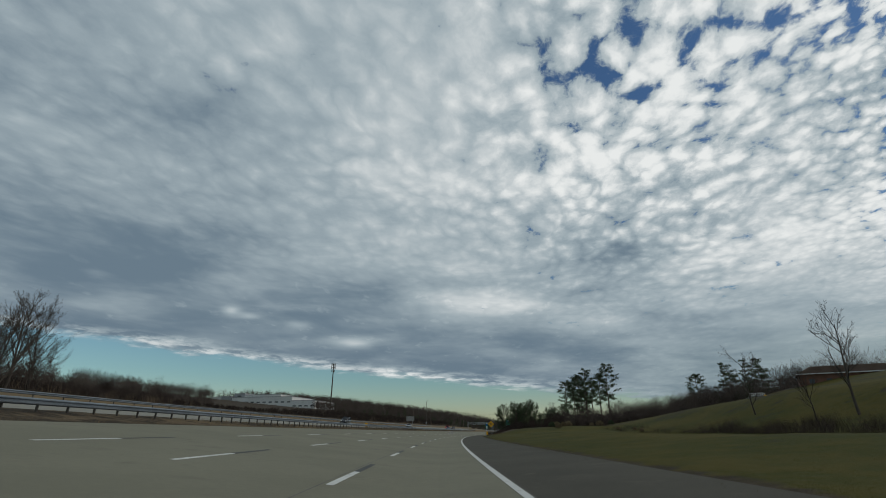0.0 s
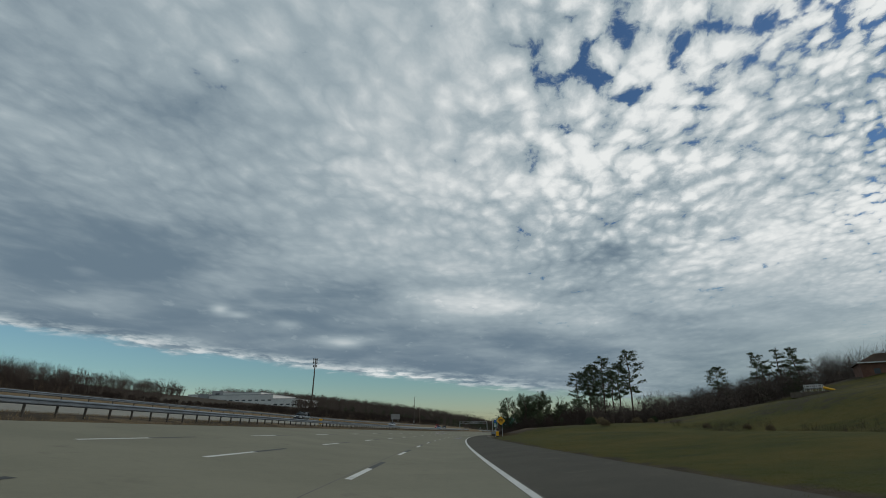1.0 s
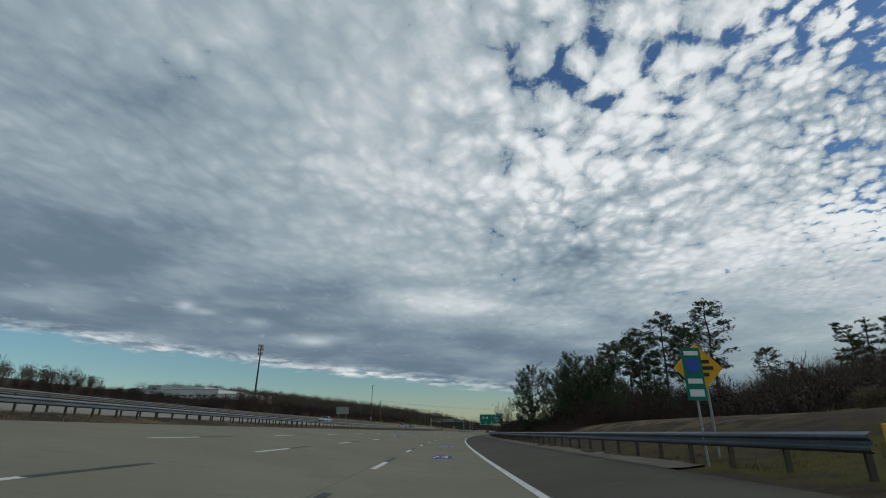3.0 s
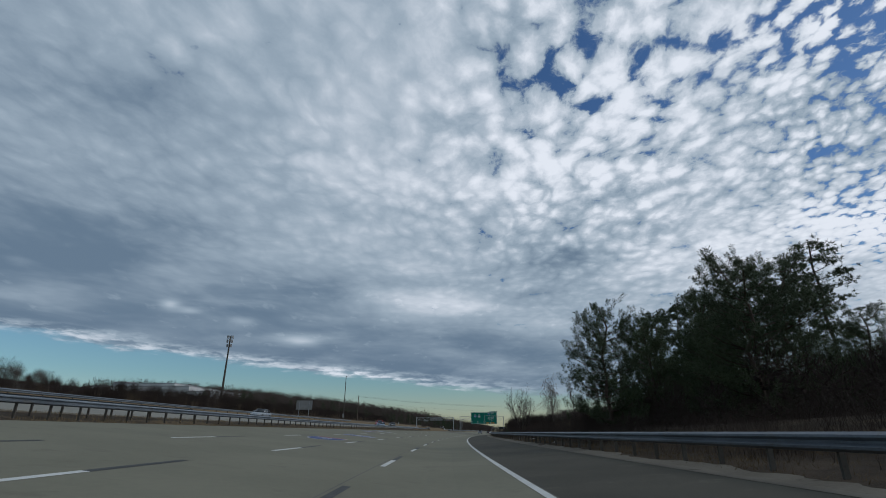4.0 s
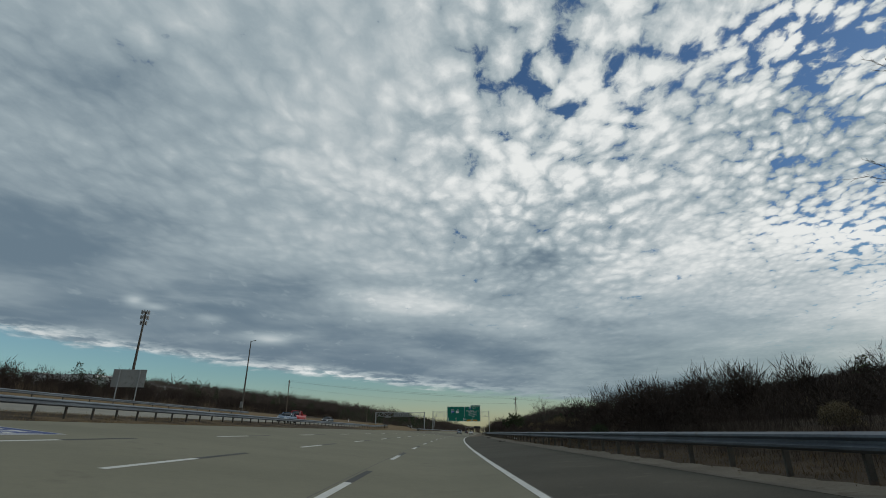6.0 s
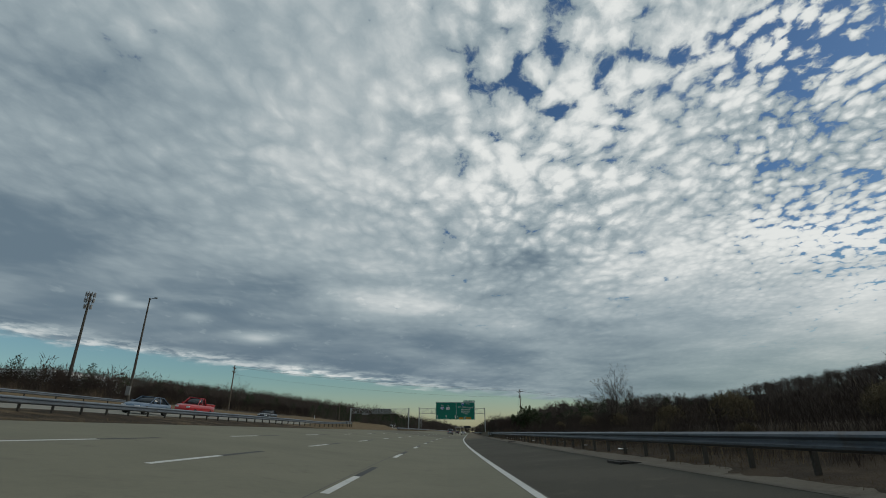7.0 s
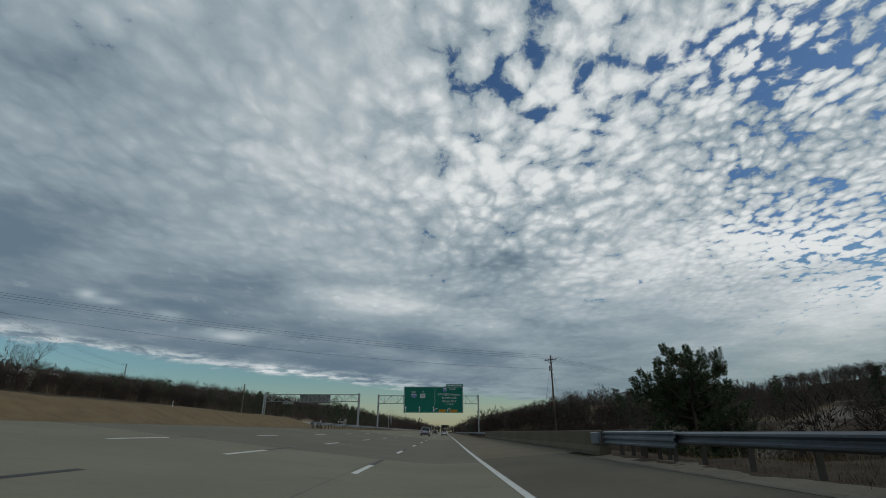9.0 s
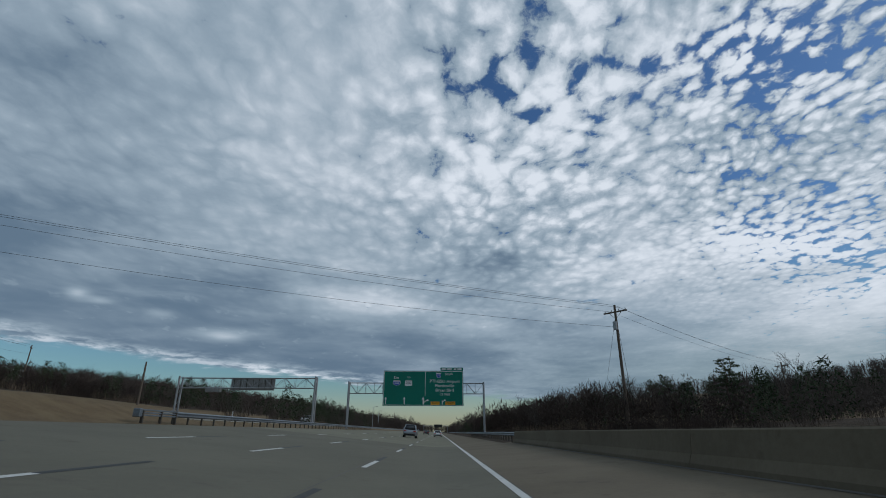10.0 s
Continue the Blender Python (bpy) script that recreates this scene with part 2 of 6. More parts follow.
# ---------- materials ----------
def material(name, a, b, rough=0.8, metal=0.0, scale=1.0, bump_h=0.0, bump_scale=20.0, c=None, stretch=None, spec=0.4, rand=0.0, island=False, coat=0.0, soft=0.0):
    """a and b mix at a coarse and a fine scale, c in stains; soft: how far fine foliage shades as one mass."""
    mat = bpy.data.materials.new(name)
    mat.use_nodes = True
    n = Net(mat.node_tree)
    bsdf = mat.node_tree.nodes["Principled BSDF"]
    pos = n.add("ShaderNodeTexCoord").outputs["Object"] if stretch else n.add("ShaderNodeNewGeometry").outputs["Position"]
    if stretch:
        pos = n.v("MULTIPLY", pos, stretch)
    big = n.noise(pos, 0.35 * scale, 4.0)
    fine = n.noise(pos, 9.0 * scale, 5.0, 0.65)
    f = n.step(n.m("ADD", n.m("MULTIPLY", big, 0.6), n.m("MULTIPLY", fine, 0.4)), 0.35, 0.65)
    col = n.mix(f, a, b)
    if c:
        col = n.mix(n.step(n.noise(pos, 1.3 * scale, 5.0, 0.7, 0.5), 0.55, 0.72), col, c)
    if rand:
        r = n.add("ShaderNodeNewGeometry").outputs["Random Per Island"] if island else n.add("ShaderNodeObjectInfo").outputs["Random"]
        k = n.m("ADD", n.m("MULTIPLY", r, 2 * rand), 1 - rand)
        col = n.v("SCALE", col, k)
    n.put(bsdf.inputs["Base Color"], col)
    n.put(bsdf.inputs["Roughness"], n.m("ADD", n.m("MULTIPLY", fine, 0.2), rough - 0.1, clamp=True))
    bsdf.inputs["Metallic"].default_value = metal
    bsdf.inputs["Specular IOR Level"].default_value = spec
    bsdf.inputs["Coat Weight"].default_value = coat
    if bump_h:
        bp = n.add("ShaderNodeBump")
        bp.inputs["Strength"].default_value = 0.6
        bp.inputs["Distance"].default_value = bump_h
        n.put(bp.inputs["Height"], n.noise(pos, bump_scale, 4.0, 0.6))
        n.put(bsdf.inputs["Normal"], bp.outputs[0])
    if soft:
        way_up = n.v("ADD", n.v("SCALE", n.add("ShaderNodeNewGeometry").outputs["Normal"], 1 - soft), (0.0, 0.0, soft))
        n.put(bsdf.inputs["Normal"], n.v("NORMALIZE", way_up))
    return mat


M = {}
M["concrete_road"] = material("concrete_road", (0.168, 0.160, 0.116), (0.202, 0.192, 0.140), 0.9, scale=0.6, bump_h=0.004, bump_scale=60, c=(0.160, 0.148, 0.110), spec=0.2)
M["deck_concrete"] = material("deck_concrete", (0.128, 0.121, 0.092), (0.158, 0.149, 0.112), 0.9, scale=0.6, bump_h=0.004, bump_scale=60, c=(0.118, 0.108, 0.084), spec=0.2)
M["asphalt"] = material("asphalt", (0.058, 0.053, 0.041), (0.078, 0.071, 0.055), 0.92, scale=0.8, bump_h=0.006, bump_scale=70, c=(0.092, 0.083, 0.064), spec=0.2)
M["far_road"] = material("far_road", (0.205, 0.195, 0.165), (0.25, 0.235, 0.195), 0.85, scale=0.6, c=(0.17, 0.16, 0.15), spec=0.3)
M["bridge_concrete"] = material("bridge_concrete", (0.124, 0.102, 0.070), (0.160, 0.133, 0.093), 0.9, scale=0.8, bump_h=0.004, c=(0.108, 0.089, 0.063), spec=0.2)
M["approach"] = material("approach", (0.078, 0.066, 0.047), (0.103, 0.088, 0.063), 0.9, scale=0.8, bump_h=0.005, bump_scale=60, c=(0.072, 0.062, 0.049), spec=0.3)
M["gutter"] = material("gutter", (0.115, 0.100, 0.078), (0.165, 0.146, 0.115), 0.9, scale=1.2, bump_h=0.01, bump_scale=25, c=(0.08, 0.062, 0.045), spec=0.2)
M["white_paint"] = material("white_paint", (0.50, 0.50, 0.47), (0.60, 0.60, 0.57), 0.7, scale=2, c=(0.36, 0.35, 0.32))
M["black_paint"] = material("black_paint", (0.026, 0.026, 0.025), (0.046, 0.045, 0.042), 0.7, scale=2, c=(0.085, 0.080, 0.070))
M["blue_paint"] = material("blue_paint", (0.020, 0.040, 0.150), (0.032, 0.058, 0.195), 0.7, scale=2, c=(0.085, 0.095, 0.15))
M["red_paint"] = material("red_paint", (0.24, 0.050, 0.050), (0.30, 0.068, 0.064), 0.7, scale=2, c=(0.20, 0.11, 0.095))
M["brick"] = material("brick", (0.13, 0.062, 0.042), (0.19, 0.095, 0.066), 0.9, scale=1.5, c=(0.10, 0.05, 0.036))
M["roof_brown"] = material("roof_brown", (0.12, 0.08, 0.062), (0.17, 0.115, 0.09), 0.9, scale=0.8)
M["cast_iron"] = material("cast_iron", (0.025, 0.022, 0.020), (0.05, 0.042, 0.036), 0.7, metal=0.4, scale=3, bump_h=0.003)
M["joint"] = material("joint", (0.09, 0.085, 0.08), (0.13, 0.12, 0.11), 0.9, scale=2)
M["galvanised"] = material("galvanised", (0.15, 0.175, 0.20), (0.235, 0.265, 0.295), 0.5, metal=0.55, scale=1.2, c=(0.17, 0.17, 0.165), spec=0.5)
# galvanised darkened: the shade on the right rail's face is in the colour
M["shaded_galvanised"] = material("shaded_galvanised", (0.085, 0.10, 0.12), (0.15, 0.17, 0.195), 0.5, metal=0.5, scale=1.2, c=(0.10, 0.10, 0.10), spec=0.5)
M["old_steel"] = material("old_steel", (0.065, 0.057, 0.047), (0.11, 0.098, 0.082), 0.7, metal=0.3, scale=3, c=(0.11, 0.075, 0.05))
M["grey_steel"] = material("grey_steel", (0.30, 0.31, 0.32), (0.40, 0.41, 0.42), 0.5, metal=0.5, scale=1.5)
M["sign_green"] = material("sign_green", (0.0, 0.165, 0.115), (0.0, 0.19, 0.13), 0.45, scale=0.6)
M["sign_back"] = material("sign_back", (0.24, 0.235, 0.23), (0.33, 0.325, 0.315), 0.5, metal=0.5, scale=1.2, c=(0.16, 0.15, 0.14))
M["sign_white"] = material("sign_white", (0.78, 0.78, 0.77), (0.84, 0.84, 0.83), 0.45)
M["sign_yellow"] = material("sign_yellow", (0.72, 0.36, 0.01), (0.8, 0.42, 0.015), 0.45)
M["sign_orange"] = material("sign_orange", (0.75, 0.33, 0.01), (0.8, 0.37, 0.02), 0.45)
M["sign_blue"] = material("sign_blue", (0.03, 0.09, 0.42), (0.04, 0.11, 0.48), 0.45)
M["sign_red"] = material("sign_red", (0.5, 0.03, 0.04), (0.55, 0.04, 0.05), 0.45)
M["sign_dark"] = material("sign_dark", (0.02, 0.02, 0.02), (0.03, 0.03, 0.03), 0.5)
M["wood_pole"] = material("wood_pole", (0.10, 0.075, 0.055), (0.17, 0.135, 0.105), 0.85, scale=2, bump_h=0.01, bump_scale=8, stretch=(6, 6, 0.6))
M["wire"] = material("wire", (0.03, 0.03, 0.032), (0.05, 0.05, 0.05), 0.6)
M["bark"] = material("bark", (0.046, 0.037, 0.030), (0.088, 0.071, 0.058), 0.9, scale=3, rand=0.2)
M["pale_bark"] = material("pale_bark", (0.14, 0.115, 0.09), (0.22, 0.185, 0.15), 0.9, scale=3, rand=0.2)
M["twigs"] = material("twigs", (0.027, 0.020, 0.0165), (0.051, 0.037, 0.029), 0.95, scale=0.5, rand=0.22, island=True, spec=0.1, soft=0.6)
M["woods"] = material("woods", (0.056, 0.043, 0.036), (0.096, 0.075, 0.062), 0.95, scale=0.2, rand=0.18, island=True, spec=0.1, soft=0.6)
M["pale_twigs"] = material("pale_twigs", (0.11, 0.080, 0.055), (0.18, 0.135, 0.09), 0.95, scale=0.6, rand=0.3, island=True, spec=0.1, soft=0.5)
M["pine_bark"] = material("pine_bark", (0.055, 0.039, 0.029), (0.10, 0.072, 0.053), 0.9, scale=3)
M["needles"] = material("needles", (0.034, 0.048, 0.022), (0.065, 0.085, 0.037), 0.75, scale=0.6, rand=0.25, island=True, spec=0.2, soft=0.3)
M["cedar"] = material("cedar", (0.022, 0.034, 0.016), (0.045, 0.060, 0.026), 0.85, scale=0.6, rand=0.25, island=True, spec=0.15, soft=0.45)
M["shrub"] = material("shrub", (0.05, 0.04, 0.024), (0.095, 0.072, 0.042), 0.9, scale=0.6, rand=0.3, island=True, spec=0.12, soft=0.5)
M["tan_shrub"] = material("tan_shrub", (0.11, 0.085, 0.045), (0.18, 0.14, 0.08), 0.9, scale=0.6, rand=0.3, island=True, spec=0.12, soft=0.5)
M["dry_grass"] = material("dry_grass", (0.13, 0.095, 0.05), (0.23, 0.17, 0.095), 0.95, scale=0.8, rand=0.3, island=True, spec=0.1, soft=0.5)
M["verge"] = material("verge", (0.060, 0.040, 0.019), (0.115, 0.077, 0.036), 0.95, scale=0.8, rand=0.3, island=True, spec=0.1, soft=0.6)
M["lawn_blades"] = material("lawn_blades", (0.035, 0.040, 0.0035), (0.066, 0.061, 0.006), 0.9, scale=0.6, rand=0.2, island=True, spec=0.1, soft=0.75)
M["car_black"] = material("car_black", (0.012, 0.014, 0.02), (0.02, 0.022, 0.028), 0.25, coat=0.8)
M["car_silver"] = material("car_silver", (0.30, 0.32, 0.35), (0.36, 0.38, 0.41), 0.3, metal=0.6, coat=0.6)
M["car_red"] = material("car_red", (0.42, 0.015, 0.02), (0.5, 0.022, 0.028), 0.3, coat=0.7)
M["car_white"] = material("car_white", (0.6, 0.6, 0.6), (0.68, 0.68, 0.68), 0.3, coat=0.6)
M["car_blue"] = material("car_blue", (0.10, 0.15, 0.22), (0.13, 0.19, 0.27), 0.3, metal=0.5, coat=0.6)
M["car_glass"] = material("car_glass", (0.015, 0.018, 0.022), (0.02, 0.025, 0.03), 0.08, spec=0.8)
M["tyre"] = material("tyre", (0.018, 0.018, 0.018), (0.03, 0.03, 0.03), 0.9)
M["rim_metal"] = material("rim_metal", (0.35, 0.36, 0.37), (0.45, 0.46, 0.47), 0.35, metal=0.9)
M["lamp_red"] = material("lamp_red", (0.35, 0.01, 0.01), (0.42, 0.02, 0.02), 0.3)
M["lamp_clear"] = material("lamp_clear", (0.65, 0.66, 0.68), (0.75, 0.75, 0.75), 0.2)
M["bldg_white"] = material("bldg_white", (0.60, 0.595, 0.58), (0.68, 0.675, 0.66), 0.8, scale=0.15, c=(0.52, 0.51, 0.5))
M["bldg_grey"] = material("bldg_grey", (0.27, 0.275, 0.28), (0.35, 0.355, 0.36), 0.8, scale=0.15)
M["bldg_dark"] = material("bldg_dark", (0.05, 0.055, 0.06), (0.08, 0.085, 0.09), 0.4, scale=0.15)


def ground_material():
    """Grass, dead grass and soil, by the share of each at the place."""
    mat = bpy.data.materials.new("ground")
    mat.use_nodes = True
    n = Net(mat.node_tree)
    bsdf = mat.node_tree.nodes["Principled BSDF"]
    pos = n.add("ShaderNodeNewGeometry").outputs["Position"]
    shares = n.add("ShaderNodeAttribute")
    shares.attribute_name = "cover"
    share = shares.outputs["Color"]
    green, straw, _ = n.xyz(share)
    big = n.noise(pos, 0.09, 5.0, 0.6)
    mid = n.noise(pos, 0.9, 5.0, 0.65)
    fine = n.noise(pos, 14.0, 4.0, 0.7)
    wob = n.m("MULTIPLY", n.m("SUBTRACT", n.m("ADD", mid, big), 1.0), 1.1)
    g_col = n.mix(n.step(n.m("ADD", n.m("MULTIPLY", big, 0.6), n.m("MULTIPLY", mid, 0.4)), 0.40, 0.60), n.mix(fine, (0.029, 0.034, 0.003), (0.050, 0.053, 0.005)), n.mix(fine, (0.056, 0.046, 0.005), (0.084, 0.067, 0.008)))
    s_col = n.mix(n.step(mid, 0.3, 0.7), n.mix(fine, (0.13, 0.095, 0.052), (0.22, 0.165, 0.095)), n.mix(fine, (0.10, 0.068, 0.038), (0.16, 0.115, 0.068)))
    d_col = n.mix(n.step(mid, 0.35, 0.65), n.mix(fine, (0.024, 0.018, 0.012), (0.048, 0.035, 0.023)), n.mix(fine, (0.046, 0.033, 0.021), (0.080, 0.058, 0.038)))
    col = n.mix(n.step(n.m("ADD", straw, wob), 0.35, 0.65), d_col, s_col)
    col = n.mix(n.step(n.m("ADD", green, wob), 0.35, 0.65), col, g_col)
    n.put(bsdf.inputs["Base Color"], col)
    bsdf.inputs["Roughness"].default_value = 0.95
    bsdf.inputs["Specular IOR Level"].default_value = 0.15
    bp = n.add("ShaderNodeBump")
    bp.inputs["Distance"].default_value = 0.06
    bp.inputs["Strength"].default_value = 0.8
    n.put(bp.inputs["Height"], n.m("ADD", n.m("MULTIPLY", fine, 0.5), mid))
    n.put(bsdf.inputs["Normal"], bp.outputs[0])
    return mat


M["ground"] = ground_material()


# ---------- building helpers ----------
def mesh_of(name, verts, faces, mat, smooth_faces=False):
    me = bpy.data.meshes.new(name)
    me.from_pydata([tuple(v) for v in verts] if not isinstance(verts, np.ndarray) else verts.tolist(), [], faces if isinstance(faces, list) else faces.tolist())
    for q in (mat if isinstance(mat, (list, tuple)) else [mat]):
        me.materials.append(q)
    if smooth_faces:
        me.polygons.foreach_set("use_smooth", [True] * len(me.polygons))
    me.update()
    return me


def thing(name, m=None, label="", category="", group="", kind=""):
    ob = new(name)
    ob.empty_display_size = 0.2
    if m is not None:
        ob.matrix_world = m
    return tagged(ob, label, category, group, kind)


def hold(ob, parent):
    ob.parent = parent
    return ob


def part(name, bm, mat, parent, label=""):
    """Links a bmesh as one mesh object under a thing or a part."""
    me = bpy.data.meshes.new(name)
    bm.to_mesh(me)
    bm.free()
    for q in (mat if isinstance(mat, (list, tuple)) else [mat]):
        me.materials.append(q)
    ob = new(name, me)
    ob.parent = parent
    return tagged(ob, label)


def part_me(name, me, parent, label="", m=None):
    ob = new(name, me)
    ob.parent = parent
    if m is not None:
        ob.matrix_basis = m
    return tagged(ob, label)


def box(bm, x0, x1, y0, y1, z0, z1, bevel=0.0):
    r = bmesh.ops.create_cube(bm, size=1.0, matrix=Matrix.Translation(((x0 + x1) / 2, (y0 + y1) / 2, (z0 + z1) / 2)) @ Matrix.Diagonal((x1 - x0, y1 - y0, z1 - z0, 1)))
    if bevel:
        es = {e for v in r["verts"] for e in v.link_edges}
        bmesh.ops.bevel(bm, geom=list(es), offset=bevel, segments=2, affect="EDGES", profile=0.5)
    return bm


def bar(bm, a, b, r0, r1=None, sides=8, caps=True):
    """A round bar from a to b."""
    a, b = Vector(a), Vector(b)
    d = b - a
    m = Matrix.Translation((a + b) / 2) @ d.to_track_quat("Z", "Y").to_matrix().to_4x4()
    bmesh.ops.create_cone(bm, cap_ends=caps, segments=sides, radius1=r0, radius2=r0 if r1 is None else r1, depth=d.length, matrix=m)
    return bm


def strip(name, s0, s1, ls, h, mat, step=4.0, label="", category="", kind="structure", depth=0.0, name_s=None):
    """A band of surface along the road, over the lateral places ls, h above the ground, with skirts depth deep."""
    ss = np.arange(s0, s1 + 0.01, step) if name_s is None else name_s
    prof = [(l, h) for l in ls]
    if depth:
        prof = [(ls[0], h - depth)] + prof + [(ls[-1], h - depth)]
    k = len(prof)
    v = np.concatenate([places(ss, l, q)[:, None, :] for l, q in prof], 1).reshape(-1, 3)
    f = [[i * k + j, i * k + j + 1, (i + 1) * k + j + 1, (i + 1) * k + j] for i in range(len(ss) - 1) for j in range(k - 1)]
    ob = new(name, mesh_of(name, v, f, mat))
    return tagged(ob, label, category, "", kind)


def sweep(name, s0, s1, prof, mat, step=2.0, closed=True, offset=None):
    """A profile of (l, h) drawn along the road; heights are above the ground at its first point."""
    ss = np.linspace(s0, s1, max(2, int((s1 - s0) / step) + 1))
    k = len(prof)
    l0 = prof[0][0]
    rows = []
    for l, h in prof:
        off = 0.0 if offset is None else np.array([offset(s) for s in ss])
        base = ground_z(ss, l0 + off)
        p = places(ss, l + off, 0.0)
        p[:, 2] = base + h
        rows.append(p[:, None, :])
    v = np.concatenate(rows, 1).reshape(-1, 3)
    n = k if closed else k - 1
    f = [[i * k + j, i * k + (j + 1) % k, (i + 1) * k + (j + 1) % k, (i + 1) * k + j] for i in range(len(ss) - 1) for j in range(n)]
    if closed:
        f += [list(range(k))[::-1], list(range((len(ss) - 1) * k, len(ss) * k))]
    return mesh_of(name, v, f, mat)


def lettering(text, size, mat, name, parent, m, label="", depth=0.01, align="CENTER"):
    """Words in the built-in font, as a mesh that lies in the xy plane of m."""
    cu = bpy.data.curves.new(name, "FONT")
    cu.body, cu.size, cu.align_x, cu.align_y, cu.extrude = text, size, align, "CENTER", depth
    cu.resolution_u = 3
    tmp = new(name, cu)
    bpy.context.view_layer.update()
    me = bpy.data.meshes.new_from_object(tmp.evaluated_get(bpy.context.evaluated_depsgraph_get()))
    bpy.data.objects.remove(tmp)
    me.materials.clear()
    me.materials.append(mat)
    ob = new(name, me)
    ob.parent = parent
    ob.matrix_basis = m
    return tagged(ob, label)


FACE = Matrix.Rotation(radians(90), 4, "X")  # lays an xy drawing upright, facing -y


def prism(outline, y0, y1):
    """A flat shape, outline in (x, z), from y0 to y1."""
    bm = bmesh.new()
    a = [bm.verts.new((x, y0, z)) for x, z in outline]
    b = [bm.verts.new((x, y1, z)) for x, z in outline]
    n = len(a)
    bm.faces.new(a)
    bm.faces.new(b[::-1])
    for i in range(n):
        bm.faces.new((a[i], b[i], b[(i + 1) % n], a[(i + 1) % n]))
    bmesh.ops.recalc_face_normals(bm, faces=bm.faces)
    return bm
# ---------- the land ----------
def build_ground():
    ss = np.unique(np.concatenate([np.arange(-280, -20, 20.0), np.arange(-20, 480, 3.0), np.arange(480, 900, 15.0), np.arange(900, 2600, 80.0)]))
    ll = np.unique(np.concatenate([np.arange(-1100, -120, 40.0), np.arange(-120, -50, 7.0), np.arange(-50, 50, 1.0), np.arange(50, 200, 6.0), np.arange(200, 1101, 40.0)]))
    S, L = np.meshgrid(ss, ll, indexing="ij")
    rough = np.zeros_like(S)
    for i in range(S.shape[0]):
        for j in range(S.shape[1]):
            if not -15.2 < L[i, j] < 5.6 and not -38.5 < L[i, j] < -21.0:
                rough[i, j] = 0.10 * noise.noise(Vector((S[i, j] * 0.21, L[i, j] * 0.21, 0.0))) + 0.35 * noise.noise(Vector((S[i, j] * 0.03, L[i, j] * 0.03, 5.0))) * (abs(L[i, j]) > 12)
    hole = -0.05 * ((L > -15) & (L < 5.4)) - 0.05 * ((L > -38) & (L < -21.5))
    v = places(S, L, rough + hole - 0.02).reshape(-1, 3)
    k = len(ll)
    i, j = np.meshgrid(np.arange(len(ss) - 1), np.arange(k - 1), indexing="ij")
    i, j = i.ravel(), j.ravel()
    f = np.stack([i * k + j, i * k + j + 1, (i + 1) * k + j + 1, (i + 1) * k + j], 1)
    me = mesh_of("ground", v, f, M["ground"], True)
    # what grows where: lawn, straw, else soil and leaf litter
    green = (L > 5) * (1 - smooth(100, 150, S)) * (0.78 - 0.16 * smooth(32, 44, L)) + 0.62 * bump(L, 36, 44, 180, 250) * bump(S, 110, 140, 205, 235) + bump(-L, 48, 60, 400, 600) * 0.25
    straw = bump(-L, 14.6, 15.4, 20, 22) * 0.42 + bump(-L, 36, 40, 52, 60) * 0.75 + bump(-L, 14.4, 16, 36, 40) * smooth(300, 335, S) * 0.9
    straw = straw + bump(L, 36, 44, 400, 600) * (0.25 + 0.45 * smooth(215, 250, S)) * (1 - 0.9 * smooth(300, 340, S) * np.maximum(smooth(90, 120, L), 1 - smooth(400, 430, S))) + bump(L, 5, 6, 9, 13) * smooth(110, 150, S) * 0.12 + bump(L, 8, 12, 30, 34) * bump(S, 112, 124, 150, 170) * 0.42
    att = me.color_attributes.new("cover", "FLOAT_COLOR", "POINT")
    att.data.foreach_set("color", np.stack([np.clip(green, 0, 1), np.clip(straw, 0, 1), 0 * S, 0 * S + 1], -1).ravel().astype(np.float32))
    tagged(new("ground", me), "rolling winter grass and leaf litter beside the motorway", "ground", "", "structure")


build_ground()

END = 1500.0
ROAD_S = np.unique(np.concatenate([np.arange(-280, -20, 10.0), np.arange(-20, 480, 2.0), np.arange(480, END + 1, 20.0)]))
strip("road", 0, 0, [-14.9, -11, -9.7, -6.0, -4, -2.2, -1.4, -0.7, 0, 0.7, 1.4, 1.66], 0.0, M["concrete_road"], label="pale grey concrete motorway carriageway with four lanes", category="road", depth=0.25, name_s=ROAD_S[ROAD_S <= 334])
strip("bridge_deck", 0, 0, [-14.9, -11, -9.7, -6.0, -4, -2.2, -1.4, -0.7, 0, 0.7, 1.4, 1.66], 0.0, M["deck_concrete"], label="grey concrete bridge deck with four lanes", category="road", depth=0.25, name_s=ROAD_S[(ROAD_S >= 334) & (ROAD_S <= 390)])
strip("road_beyond", 0, 0, [-14.9, -11, -9.7, -6.0, -4, -2.2, -1.4, -0.7, 0, 0.7, 1.4, 1.66], 0.0, M["concrete_road"], label="pale grey concrete carriageway beyond the bridge", category="road", depth=0.25, name_s=ROAD_S[ROAD_S >= 390])
strip("road_shoulder", 0, 0, [1.665, 2.6, 3.6, 4.6, 5.15], -0.006, M["asphalt"], label="dark asphalt hard shoulder beside the right lane", category="road", depth=0.22, name_s=ROAD_S[ROAD_S <= 320])
strip("bridge_deck_shoulder", 0, 0, [1.665, 2.6, 3.6, 4.6, 5.7], -0.004, M["bridge_concrete"], label="tan concrete shoulder on the bridge deck", category="road", depth=0.5, name_s=ROAD_S[(ROAD_S >= 336) & (ROAD_S <= 390)])
